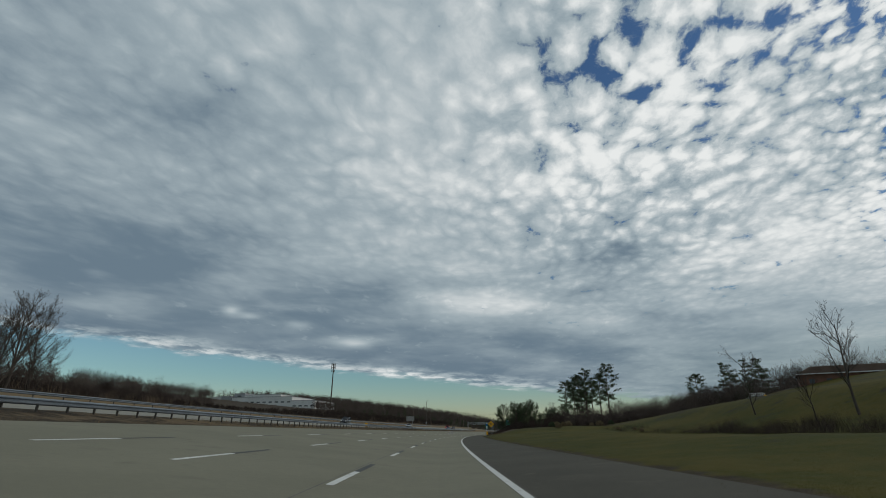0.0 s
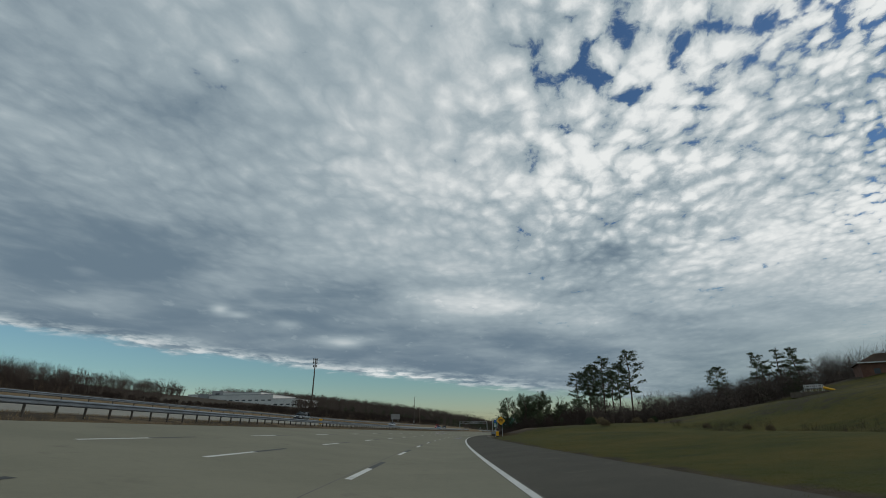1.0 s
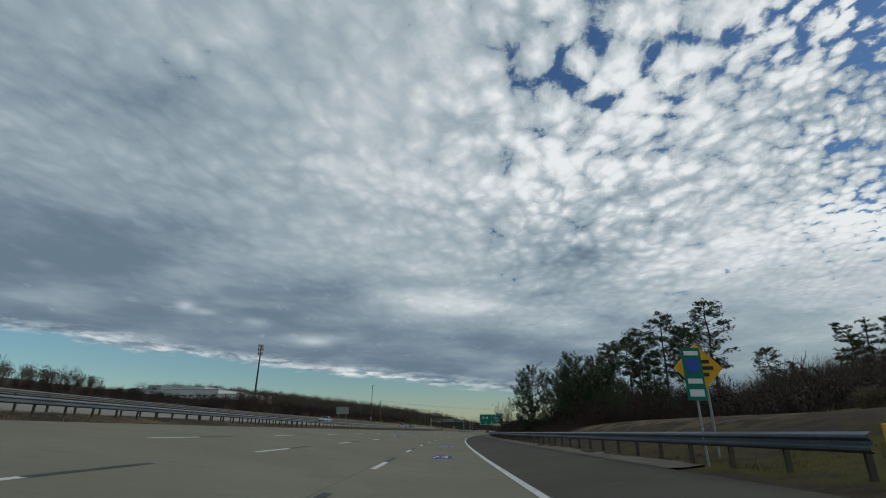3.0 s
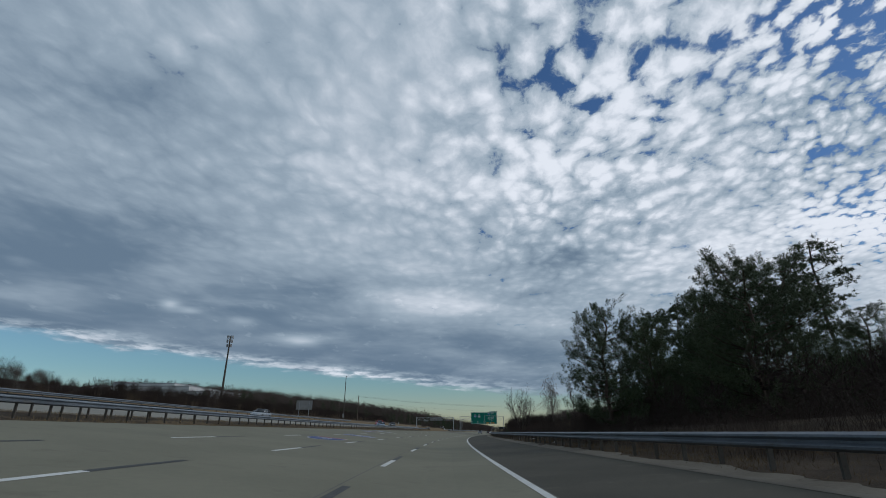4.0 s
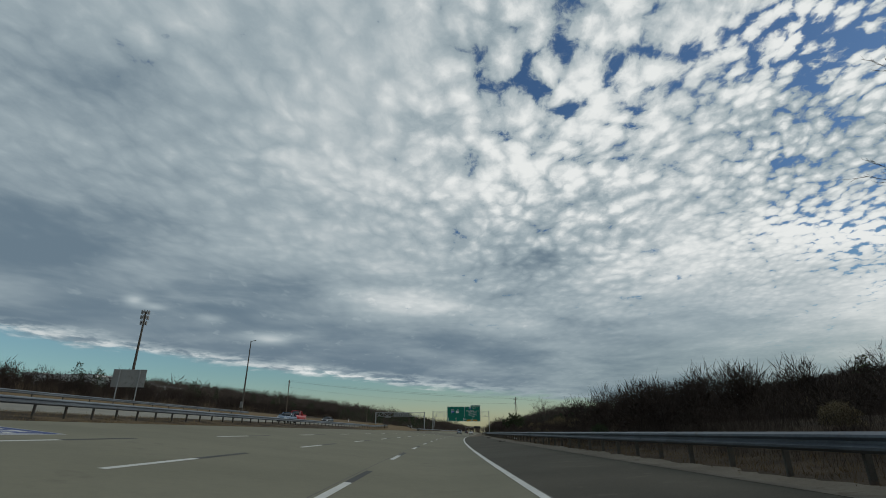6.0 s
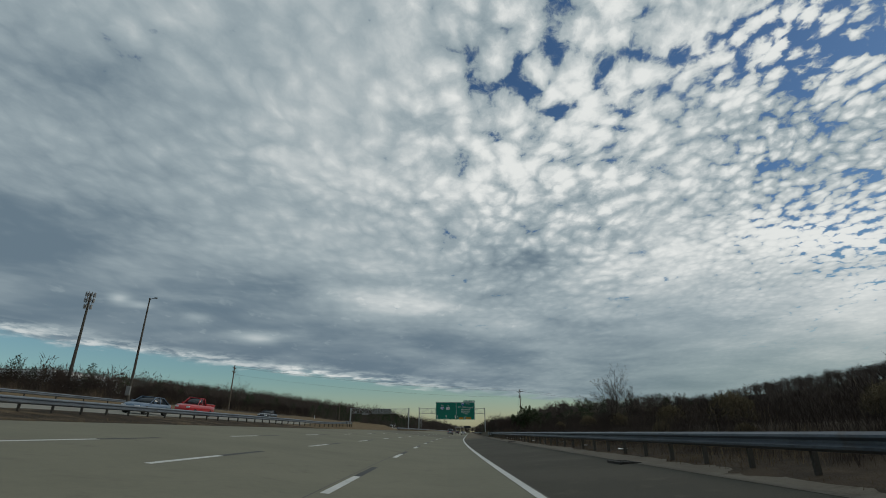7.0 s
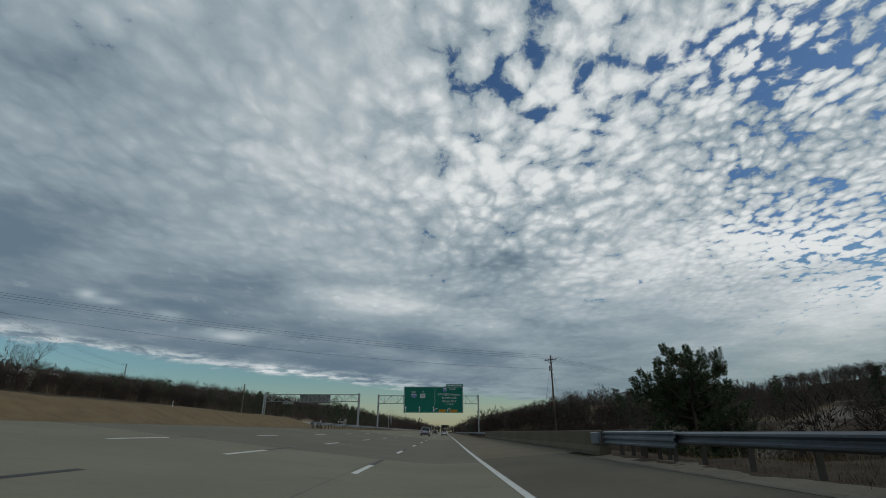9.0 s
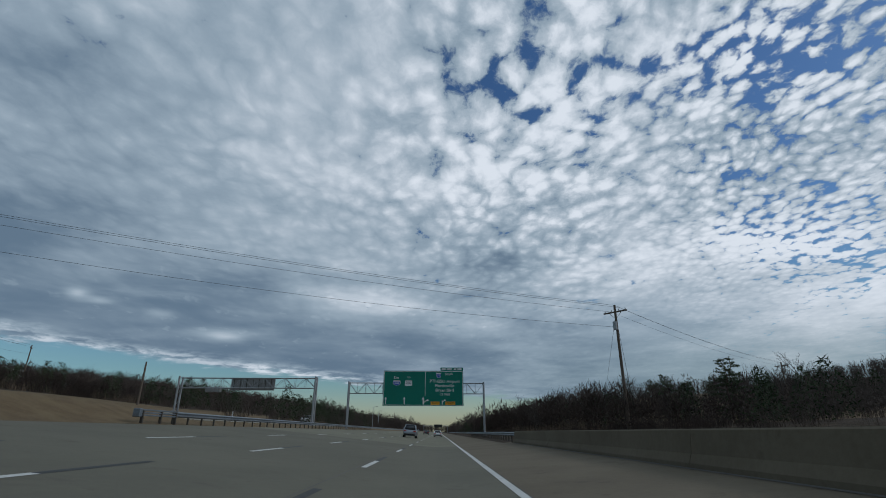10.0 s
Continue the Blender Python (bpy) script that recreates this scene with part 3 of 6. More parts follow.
strip("approach_shoulder", 0, 0, [1.665, 2.6, 3.6, 4.6, 5.15], -0.006, M["approach"], label="worn brown shoulder of the bridge approach", category="road", depth=0.22, name_s=ROAD_S[(ROAD_S >= 320) & (ROAD_S <= 336)])
strip("road_shoulder_beyond", 0, 0, [1.665, 2.6, 3.6, 5.15], -0.006, M["bridge_concrete"], label="concrete shoulder beyond the bridge", category="road", depth=0.22, name_s=ROAD_S[ROAD_S >= 390])
strip("opposite_road", 0, 0, [-37.4, -30, -22.2], 0.0, M["far_road"], label="concrete carriageway for oncoming traffic", category="road", depth=0.25, name_s=ROAD_S)

# worn gutter of broken concrete and gravel below the right guardrail
rng = random.Random(4)


def gutter():
    ss = np.arange(118, 333, 0.25)
    edge = np.array([6.0 + 0.42 * noise.noise(Vector((s * 0.27, 0, 0))) + 0.30 * noise.noise(Vector((s * 0.9, 2, 0))) + 0.16 * noise.noise(Vector((s * 2.7, 4, 0))) for s in ss])
    a, b, c = places(ss, 5.15, 0.0), places(ss, (5.15 + edge) / 2, -0.015), places(ss, edge, 0.012)
    d = places(ss, edge + 0.03, -0.12)
    v = np.stack([a, b, c, d], 1).reshape(-1, 3)
    f = [[i * 4 + j, i * 4 + j + 1, i * 4 + j + 5, i * 4 + j + 4] for i in range(len(ss) - 1) for j in range(3)]
    tagged(new("gutter", mesh_of("gutter", v, f, M["gutter"])), "worn concrete gutter with gravel along the shoulder", "gutter", "", "structure")


gutter()


def storm_drain(s, l):
    """Cast iron grate set in the gutter's edge, with dirt round it."""
    root = thing("storm_drain", stand(s, l, 0.0), "dark cast iron storm drain grate in the gutter", "drain", "storm drains", "structure")
    bm = bmesh.new()
    for a, b, c, d in ((-0.30, 0.30, -0.55, -0.49), (-0.30, 0.30, 0.49, 0.55), (-0.30, -0.25, -0.49, 0.49), (0.25, 0.30, -0.49, 0.49)):
        box(bm, a, b, c, d, -0.06, 0.032)
    part("frame", bm, M["cast_iron"], root)
    for k in range(9):
        bm = bmesh.new()
        box(bm, -0.25, 0.25, -0.46 + 0.105 * k, -0.405 + 0.105 * k, -0.06, 0.026)
        part("bar", bm, M["cast_iron"], root)
    # black plate close under the bars stands in for the shaft's shade
    bm = bmesh.new()
    box(bm, -0.25, 0.25, -0.49, 0.49, -0.09, -0.05)
    part("pit_shade_plate", bm, M["sign_dark"], root)


storm_drain(260.4, 5.02)
storm_drain(289.9, 5.36)


def side_road():
    """The lower road that passes beneath the bridge and climbs the far slope."""
    ss = np.interp(np.linspace(0, 5, 46), range(6), (340, 354, 375, 405, 440, 484))
    ll = np.interp(np.linspace(0, 5, 46), range(6), (9, 21, 42, 66, 97, 136))
    v = np.stack([places(ss + 3.4, ll - 3.2, 0.06), places(ss, ll, 0.16), places(ss - 3.4, ll + 3.2, 0.06)], 1).reshape(-1, 3)
    f = [[i * 3 + j, i * 3 + j + 1, i * 3 + j + 4, i * 3 + j + 3] for i in range(45) for j in range(2)]
    tagged(new("side_road", mesh_of("side_road", v, f, M["approach"])), "pale lower road climbing the slope beyond the bridge", "road", "", "structure")


side_road()


# ---------- road markings ----------
def patch(s0, s1, l0, l1, h=0.004, n=3):
    """A small sheet of paint that follows the road."""
    ss = np.linspace(s0, s1, n)
    v = np.concatenate([places(ss, l0, h), places(ss, l1, h)])
    return v, [[i, n + i, n + i + 1, i + 1] for i in range(n - 1)]


CYCLE = 12.19
for lane, (l, first) in enumerate(((-2.12, 10.5), (-5.9, 11.8), (-9.6, 12.4))):
    line = thing("lane_line", label="broken white lane line with black contrast dashes", category="road marking", kind="structure", group="lane lines")
    s = first - 3 * CYCLE
    while s < 560:
        v, f = patch(s, s + 3.35, l - 0.08, l + 0.08)
        part_me("white_dash", mesh_of("white_dash", v, f, M["white_paint"]), line)
        v, f = patch(s + 3.36, s + 6.5, l - 0.085, l + 0.085)
        part_me("black_dash", mesh_of("black_dash", v, f, M["black_paint"]), line)
        s += CYCLE
strip("edge_line", -250, 1400, [1.47, 1.63], 0.006, M["white_paint"], 2.0, "solid white edge line beside the shoulder", "road marking")
strip("joint_line", -60, 520, [-2.30, -2.275], 0.003, M["joint"], 2.0, "dark sealed joint along the lane line", "road joint")
strip("joint_line", -60, 520, [1.655, 1.675], 0.003, M["joint"], 2.0, "dark joint between carriageway and shoulder", "road joint")
for s in (338.0, 386.0):
    v, f = patch(s, s + 0.09, -14.8, 1.65, 0.004)
    tagged(new("expansion_joint", mesh_of("expansion_joint", v, f, M["joint"])), "dark expansion joint across the bridge deck", "road joint", "bridge joints", "structure")
# tyre scuffs and old patches on the slab
for s, l0, l1, ln in ((352.0, -3.2, -1.0, 0.08), (27.0, -3.6, -3.2, 0.25), (152.0, -11.8, -11.2, 0.3)):
    v, f = patch(s, s + ln, l0, l1, 0.003)
    tagged(new("road_scuff", mesh_of("road_scuff", v, f, M["joint"])), "dark scuff on the concrete", "road stain", "scuffs", "structure")


def on_road(s, l, h=0.006):
    """A pose whose xy plane lies on the slab."""
    p, q, r = place(s, l, h), place(s + 1, l, h), place(s, l + 0.3, h)
    y = (q - p).normalized()
    x = (r - p).normalized()
    z = x.cross(y).normalized()
    y = z.cross(x)
    m = Matrix((x, y, z)).transposed().to_4x4()
    m.translation = p
    return m


def word_marking(s, l):
    """The blue panel with the word that stands for the heading."""
    root = thing("word_marking", on_road(s, l), "blue painted panel with white word NORTH on the lane", "road marking", "lane words", "structure")
    bm = bmesh.new()
    box(bm, -1.36, 1.36, -1.65, 1.65, 0.0, 0.002)
    part("white_border", bm, M["white_paint"], root)
    bm = bmesh.new()
    box(bm, -1.29, 1.29, -1.55, 1.55, 0.0, 0.005)
    part("blue_field", bm, M["blue_paint"], root)
    lettering("NORTH", 0.80, M["white_paint"], "word", root, pose(0, 0, 0.006) @ Matrix.Diagonal((0.86, 3.4, 1, 1)), depth=0.002)


def shield_outline(w, h):
    """The motorway shield, w wide and h tall, as points round it."""
    right = [(0.0, 0.5), (0.16, 0.47), (0.30, 0.5), (0.42, 0.46), (0.47, 0.30), (0.5, 0.10), (0.47, -0.10), (0.40, -0.26), (0.26, -0.40), (0.0, -0.5)]
    pts = right + [(-x, y) for x, y in right[-2:0:-1]]
    return [(x * w, y * h) for x, y in pts]


def sheet(outline, z):
    bm = bmesh.new()
    bm.faces.new([bm.verts.new((x, y, z)) for x, y in outline])
    bmesh.ops.recalc_face_normals(bm, faces=bm.faces)
    return bm


def shield_marking(s, l):
    root = thing("shield_marking", on_road(s, l), "painted motorway shield, blue with red top, on the lane", "road marking", "lane shields", "structure")
    part("white_border", sheet(shield_outline(2.2, 4.85), 0.001), M["white_paint"], root)
    low = [(x, y) for x, y in shield_outline(2.1, 4.7) if y < 1.45]
    part("blue_field", sheet(low, 0.004), M["blue_paint"], root)
    rim = [(x, y) for x, y in shield_outline(2.1, 4.7) if y > 1.5]
    top = [q for q in rim if q[0] >= 0] + [(0.985, 1.5), (-0.985, 1.5)] + [q for q in rim if q[0] < 0]
    part("red_field", sheet(top, 0.004), M["red_paint"], root)
    lettering("73", 0.95, M["white_paint"], "number", root, pose(0, -0.35, 0.006) @ Matrix.Diagonal((0.9, 2.6, 1, 1)), depth=0.002)


for s, l in ((146.6, -0.35), (187.3, -8.3), (223.0, -12.0)):
    word_marking(s, l)
for s, l in ((130.5, -0.35), (173.4, -7.8), (212.4, -12.0)):
    shield_marking(s, l)


# ---------- guardrails ----------
def w_beam(face):
    """Profile of the corrugated beam; face is -1 where it looks left."""
    pts = [(0.00, 0.00), (0.075, 0.045), (0.08, 0.085), (0.015, 0.135), (0.015, 0.175), (0.08, 0.225), (0.075, 0.265), (0.0, 0.31)]
    out = [(face * x, 0.43 + z) for x, z in pts]
    return out + [(x - face * 0.006, z) for x, z in out[::-1]]


def post_mesh(name, face, mat):
    bm = bmesh.new()
    box(bm, -0.05, 0.05, -0.03, 0.03, -0.3, 0.68)
    box(bm, min(0.06 * face, 0.18 * face), max(0.06 * face, 0.18 * face), -0.045, 0.045, 0.46, 0.71)
    me = bpy.data.meshes.new(name)
    bm.to_mesh(me)
    bm.free()
    me.materials.append(mat)
    return me


def guardrail(s0, s1, l, face, label, gap=1.905, flare=None, posts_to=None, mat="galvanised"):
    root = thing("guardrail", label=label, category="guardrail", kind="structure", group="guardrails")
    at = (lambda s: 0.0) if flare is None else flare
    part_me("beam", sweep("beam", s0, s1, [(l + x, z) for x, z in w_beam(face)], M[mat], 2.0, offset=at), root)
    me = post_mesh("post", face, M["old_steel"])
    s = s0 + 0.4
    while s < min(s1, posts_to or s1):
        part_me("post", me, root, m=stand(s, l - face * 0.19 + at(s)))
        s += gap
    return root


guardrail(113, 333, 6.1, -1, "galvanised corrugated guardrail on steel posts beside the shoulder, shade put in its colour", mat="shaded_galvanised")
guardrail(389, 640, 6.1, -1, "galvanised guardrail beyond the bridge parapet", posts_to=450)
guardrail(-40, 327.6, -18.2, 1, "long galvanised median guardrail on weathered posts", flare=lambda s: 1.0 * float(smooth(300, 328, s)))
guardrail(-40, 306, -39.5, 1, "galvanised guardrail beyond the oncoming carriageway", gap=3.81)
guardrail(379, 800, -15.6, 1, "galvanised median guardrail beyond the bridge", posts_to=470)
# a second beam overlaps the median rail where it is flared at an end
guardrail(111, 180, -19.9, -1, "galvanised rail for oncoming traffic with flared end", gap=1.905)


def end_panel(s, l, w, h, label):
    root = thing("end_marker", stand(s, l), label, "marker", "rail end markers")
    bm = bmesh.new()
    box(bm, -w / 2, w / 2, -0.03, 0.01, 0.22, 0.22 + h, 0.01)
    part("panel", bm, M["sign_yellow"], root, "yellow reflective panel")
    bm = bmesh.new()
    box(bm, -0.05, 0.05, 0.012, 0.10, -0.2, 0.22 + h * 0.9, 0.008)
    part("post", bm, M["old_steel"], root)


end_panel(112.6, 6.15, 0.40, 0.62, "yellow reflective panel at the guardrail's end")
end_panel(110.6, -19.8, 0.5, 0.75, "yellow reflective panel on the median rail's end")


def rail_terminal(s, l):
    """Slotted end section of the rail, lying a little lower."""
    bm = bmesh.new()
    for k in range(3):
        box(bm, -0.04, 0.04, -4.0, 0.0, 0.42 + 0.13 * k, 0.50 + 0.13 * k, 0.01)
    box(bm, -0.18, 0.18, -4.2, -3.95, 0.36, 0.78, 0.03)
    root = thing("rail_terminal", stand(s, l), "pale galvanised end section of the median guardrail", "guardrail", "rail terminals")
    part("slotted_beam", bm, M["galvanised"], root)
    for y in (-3.6, -1.8, -0.2):
        bm = bmesh.new()
        box(bm, -0.07, 0.07, y - 0.05, y + 0.05, -0.2, 0.7, 0.008)
        part("post", bm, M["old_steel"], root)


rail_terminal(331.6, -17.15)
rail_terminal(379.2, -15.45)

# ---------- bridge parapet ----------
parapet = thing("bridge_parapet", label="tan cast concrete bridge parapet with sloped face", category="parapet", kind="structure")
s = 333.2
while s < 388:
    e = min(s + 9.1, 388.5)
    part_me("panel", sweep("panel", s, e - 0.02, [(5.72, -0.1), (5.72, 0.10), (5.80, 0.30), (5.86, 0.80), (5.89, 0.83), (6.12, 0.83), (6.15, 0.80), (6.15, -0.6)], M["bridge_concrete"], 1.8), parapet)
    s = e
strip("parapet_foot_line", 334, 388, [5.60, 5.66, 5.712], 0.006, M["joint"], 1.0, "dark line along the foot of the parapet", "road stain")
shoe = thing("bridge_shoe", label="ribbed galvanised beam that joins guardrail and parapet", category="guardrail")
ribs = [(0.0, 0.0), (0.07, 0.03), (0.075, 0.075), (0.015, 0.115), (0.015, 0.155), (0.075, 0.20), (0.075, 0.245), (0.015, 0.285), (0.015, 0.325), (0.075, 0.37), (0.07, 0.415), (0.0, 0.445)]
ribs = [(5.965 - x, 0.33 + z) for x, z in ribs]
part_me("thrie_beam", sweep("thrie_beam", 327.4, 333.6, ribs + [(x + 0.012, z) for x, z in ribs[::-1]], M["galvanised"], 1.0), shoe)
part_me("end_shoe", sweep("end_shoe", 333.2, 334.1, [(5.72, 0.36), (5.72, 0.74), (5.83, 0.76), (5.83, 0.34)], M["galvanised"], 0.45), shoe, "flat bolted end plate")
for s in (328.0, 329.0, 330.0, 331.0, 332.0):
    part_me("post", post_mesh("post", -1, M["old_steel"]), shoe, m=stand(s, 6.16))


# ---------- signs ----------
def truss(parent, x0, x1, z0, z1, y, bay):
    """A box truss between two posts."""
    for yy in (y - 0.35, y + 0.35):
        for z in (z0, z1):
            bm = bmesh.new()
            bar(bm, (x0, yy, z), (x1, yy, z), 0.06)
            part("chord", bm, M["grey_steel"], parent)
    n = max(2, int(round((x1 - x0) / bay)))
    for i in range(n):
        a, b = x0 + (x1 - x0) * i / n, x0 + (x1 - x0) * (i + 1) / n
        bm = bmesh.new()
        for yy in (y - 0.35, y + 0.35):
            if i % 2:
                bar(bm, (a, yy, z0), (b, yy, z1), 0.032, sides=6)
            else:
                bar(bm, (a, yy, z1), (b, yy, z0), 0.032, sides=6)
            bar(bm, (b, yy, z0), (b, yy, z1), 0.028, sides=6)
        bar(bm, (b, y - 0.35, z1), (b, y + 0.35, z1), 0.028, sides=6)
        bar(bm, (b, y - 0.35, z0), (b, y + 0.35, z0), 0.028, sides=6)
        part("brace", bm, M["grey_steel"], parent)


def gantry(s, l0, l1, zb, zt, label, over=0.0):
    """Posts at l0 and l1; zb, zt: heights of the truss over the lane's level."""
    root = thing("sign_gantry", stand(s, 0.0), label, "gantry", "sign gantries")
    lift = float(ground_z(s, 0.0))
    for l in (l0, l1):
        g = float(ground_z(s, l)) - lift
        for dy in (-0.55, 0.55):
            bm = bmesh.new()
            bar(bm, (l, dy, g - 0.3), (l, dy, zt + 0.25), 0.14, sides=12)
            box(bm, l - 0.25, l + 0.25, dy - 0.25, dy + 0.25, g - 0.3, g + 0.12, 0.02)
            part("post", bm, M["grey_steel"], root)
        bm = bmesh.new()
        n = 6
        for i in range(n):
            a, b = g + (zt - g) * i / n, g + (zt - g) * (i + 1) / n
            bar(bm, (l, -0.5 if i % 2 else 0.5, a), (l, 0.5 if i % 2 else -0.5, b), 0.035, sides=6)
        part("post_brace", bm, M["grey_steel"], root)
    truss(root, l0, l1, zb, zt, 0.0, 1.55)
    return root


def bars(parent, rows, y, mat, name="writing"):
    for x0, x1, z0, z1 in rows:
        bm = bmesh.new()
        box(bm, x0, x1, y - 0.006, y, z0, z1)
        part(name, bm, mat, parent)


def up_arrow(x, z, h, y, parent, bend=0.0):
    bm = bmesh.new()
    box(bm, x - 0.08, x + 0.08, y - 0.008, y, z, z + h * 0.72)
    if bend:
        for k in range(6):
            a, b = k / 6, (k + 1) / 6
            bar(bm, (x + bend * a ** 1.5, y, z + h * (0.3 + 0.5 * a)), (x + bend * b ** 1.5, y, z + h * (0.3 + 0.5 * b)), 0.07, sides=4)
    tip = x + bend
    t = [(tip - 0.25, z + h * 0.65), (tip + 0.25, z + h * 0.65), (tip, z + h)]
    a = [bm.verts.new((q[0], y - 0.01, q[1])) for q in t]
    bm.faces.new(a)
    part("arrow", bm, M["sign_white"], parent)


big = gantry(444, -16.9, 8.45, 7.85, 9.75, "grey steel truss gantry over the carriageway")
board = thing("direction_sign", stand(444, 0.0) @ Matrix.Translation((1.1, -0.62, 0.88)), "large green overhead direction sign with white lettering", "road sign", "overhead signs")
X0, X1, Z0, Z1 = -11.5, 3.5, 4.75, 11.1
bm = bmesh.new()
box(bm, X0, X1, -0.05, 0.05, Z0, Z1, 0.02)
part("panel", bm, M["sign_green"], board, "green reflective panel")
bm = bmesh.new()
box(bm, -0.8, 3.5, -0.05, 0.05, Z1 + 0.03, Z1 + 0.62, 0.02)
part("exit_tab", bm, M["sign_green"], board)
edge = bmesh.new()
for q in ((X0 + 0.1, X1 - 0.1, Z0 + 0.1, Z0 + 0.17), (X0 + 0.1, X1 - 0.1, Z1 - 0.17, Z1 - 0.1), (X0 + 0.1, X0 + 0.17, Z0 + 0.1, Z1 - 0.1), (X1 - 0.17, X1 - 0.1, Z0 + 0.1, Z1 - 0.1), (-3.68, -3.60, 6.53, Z1 - 0.17)):
    box(edge, q[0], q[1], -0.06, -0.05, q[2], q[3])
part("white_border", edge, M["sign_white"], board)
for k in range(5):
    bm = bmesh.new()
    x = X0 + 1.2 + 3.2 * k
    box(bm, x - 0.06, x + 0.06, 0.06, 0.16, Z0 + 0.2, Z1 - 0.2)
    part("bracket", bm, M["grey_steel"], board)


def say(text, x, z, size, mat="sign_white"):
    lettering(text, size, M[mat], "lettering", board, pose(x, -0.058, z) @ FACE, depth=0.006)


say("East", -9.07, 9.80, 0.62)
say("TO", -6.75, 9.80, 0.46)
say("South", 0.80, 10.5, 0.66)
say("PTI-GSO Airport", 0.0, 9.15, 0.80)
say("Martinsville", 0.0, 8.35, 0.80)
say("Bryan Blvd", 0.0, 7.55, 0.80)
say("1/2 MILE", 0.0, 6.78, 0.55)


def sign_shield(x, z, w, h, number, red):
    bm = prism([(x + a, z + b) for a, b in shield_outline(w, h)], -0.062, -0.05)
    part("shield_border", bm, M["sign_white"], board)
    bm = prism([(x + a, z + b) for a, b in shield_outline(w * 0.9, h * 0.9) if b < h * 0.3], -0.070, -0.055)
    part("shield", bm, M["sign_blue"], board, "blue motorway shield")
    if red:
        bm = prism([(x + a, z + b) for a, b in shield_outline(w * 0.9, h * 0.9) if b > h * 0.3], -0.070, -0.055)
        part("shield_top", bm, M["sign_red"], board)
    lettering(number, h * 0.52, M["sign_white"], "number", board, pose(x, -0.074, z - h * 0.05) @ FACE, depth=0.004)


sign_shield(-9.0, 8.83, 1.45, 0.98, "840", True)
sign_shield(-1.14, 10.25, 0.95, 0.98, "73", True)
bm = bmesh.new()
box(bm, -7.45, -6.1, -0.065, -0.05, 8.33, 9.33, 0.15)
part("route_panel", bm, M["sign_white"], board)
lettering("220", 0.66, M["sign_dark"], "number", board, pose(-6.78, -0.072, 8.83) @ FACE, depth=0.005)
up_arrow(-10.96, 5.0, 1.35, -0.055, board)
up_arrow(-7.5, 5.0, 1.35, -0.055, board)
up_arrow(-4.0, 5.0, 1.35, -0.055, board)
up_arrow(-3.9, 5.0, 1.0, -0.055, board, 0.75)
up_arrow(-0.45, 5.0, 1.0, -0.055, board, 0.5)
for x0, x1, t in ((-2.6, -0.95, "EXIT"), (0.11, 1.95, "ONLY")):
    bm = bmesh.new()
    box(bm, x0, x1, -0.065, -0.05, 4.92, 5.52, 0.02)
    part("exit_panel", bm, M["sign_orange"], board, "orange exit panel")
    lettering(t, 0.5, M["sign_dark"], "lettering", board, pose((x0 + x1) / 2, -0.07, 5.22) @ FACE, depth=0.004)
bars(board, [(-0.55, 0.25, Z1 + 0.2, Z1 + 0.45), (0.4, 1.4, Z1 + 0.2, Z1 + 0.45), (1.7, 2.2, Z1 + 0.2, Z1 + 0.45), (2.4, 3.2, Z1 + 0.2, Z1 + 0.45)], -0.052, M["sign_white"])

other = gantry(426, -39.5, -18.8, 7.3, 8.75, "grey steel truss gantry over the oncoming carriageway")
back = thing("sign_seen_from_behind", stand(426, 0.0) @ Matrix.Translation((0.4, 0.62, 2.65)), "grey ribbed back of an overhead sign", "road sign", "overhead signs")
bm = bmesh.new()
box(bm, -32.4, -25.7, -0.04, 0.04, 4.35, 6.1, 0.01)
part("panel", bm, M["sign_back"], back)
for k in range(7):
    x = -31.9 + k * 0.95
    bm = bmesh.new()
    box(bm, x - 0.05, x + 0.05, -0.14, -0.04, 4.5, 6.0)
    part("rib", bm, M["old_steel"], back)
cabinet = thing("sign_cabinet", stand(426, 0.0, 2.7), "small grey equipment boxes hung under the truss", "equipment box")
for x in (-35.4, -34.2):
    bm = bmesh.new()
    box(bm, x, x + 1.0, -0.45, 0.3, 4.0, 4.52, 0.03)
    part("box", bm, M["sign_back"], cabinet)

# far sign bridge down the road
far = gantry(900, -16, 9, 6.5, 7.6, "distant sign gantry across the carriageway")
dark = thing("message_sign", stand(900, 0.0) @ Matrix.Translation((0, -0.9, 0)), "dark distant overhead sign", "road sign", "overhead signs")
bm = bmesh.new()
box(bm, -5.0, 3.5, -0.4, 0.4, 5.6, 8.6, 0.05)
part("panel", bm, M["sign_dark"], dark)


def diamond_sign(s, l):
    root = thing("warning_sign", stand(s, l), "yellow diamond warning sign on a steel post", "road sign", "roadside signs")
    bm = bmesh.new()
    bar(bm, (0.18, 0.05, -0.3), (0.18, 0.05, 2.6), 0.035)
    part("post", bm, M["grey_steel"], root)
    q = 0.70
    bm = prism([(0, 2.37 - q), (q, 2.37), (0, 2.37 + q), (-q, 2.37)], -0.01, 0.01)
    part("panel", bm, M["sign_yellow"], root, "yellow diamond panel")
    bars(root, [(-0.33, 0.33, 2.50, 2.60), (-0.42, 0.42, 2.32, 2.42), (-0.28, 0.28, 2.14, 2.24)], -0.012, M["sign_dark"])


diamond_sign(119.6, 7.1)


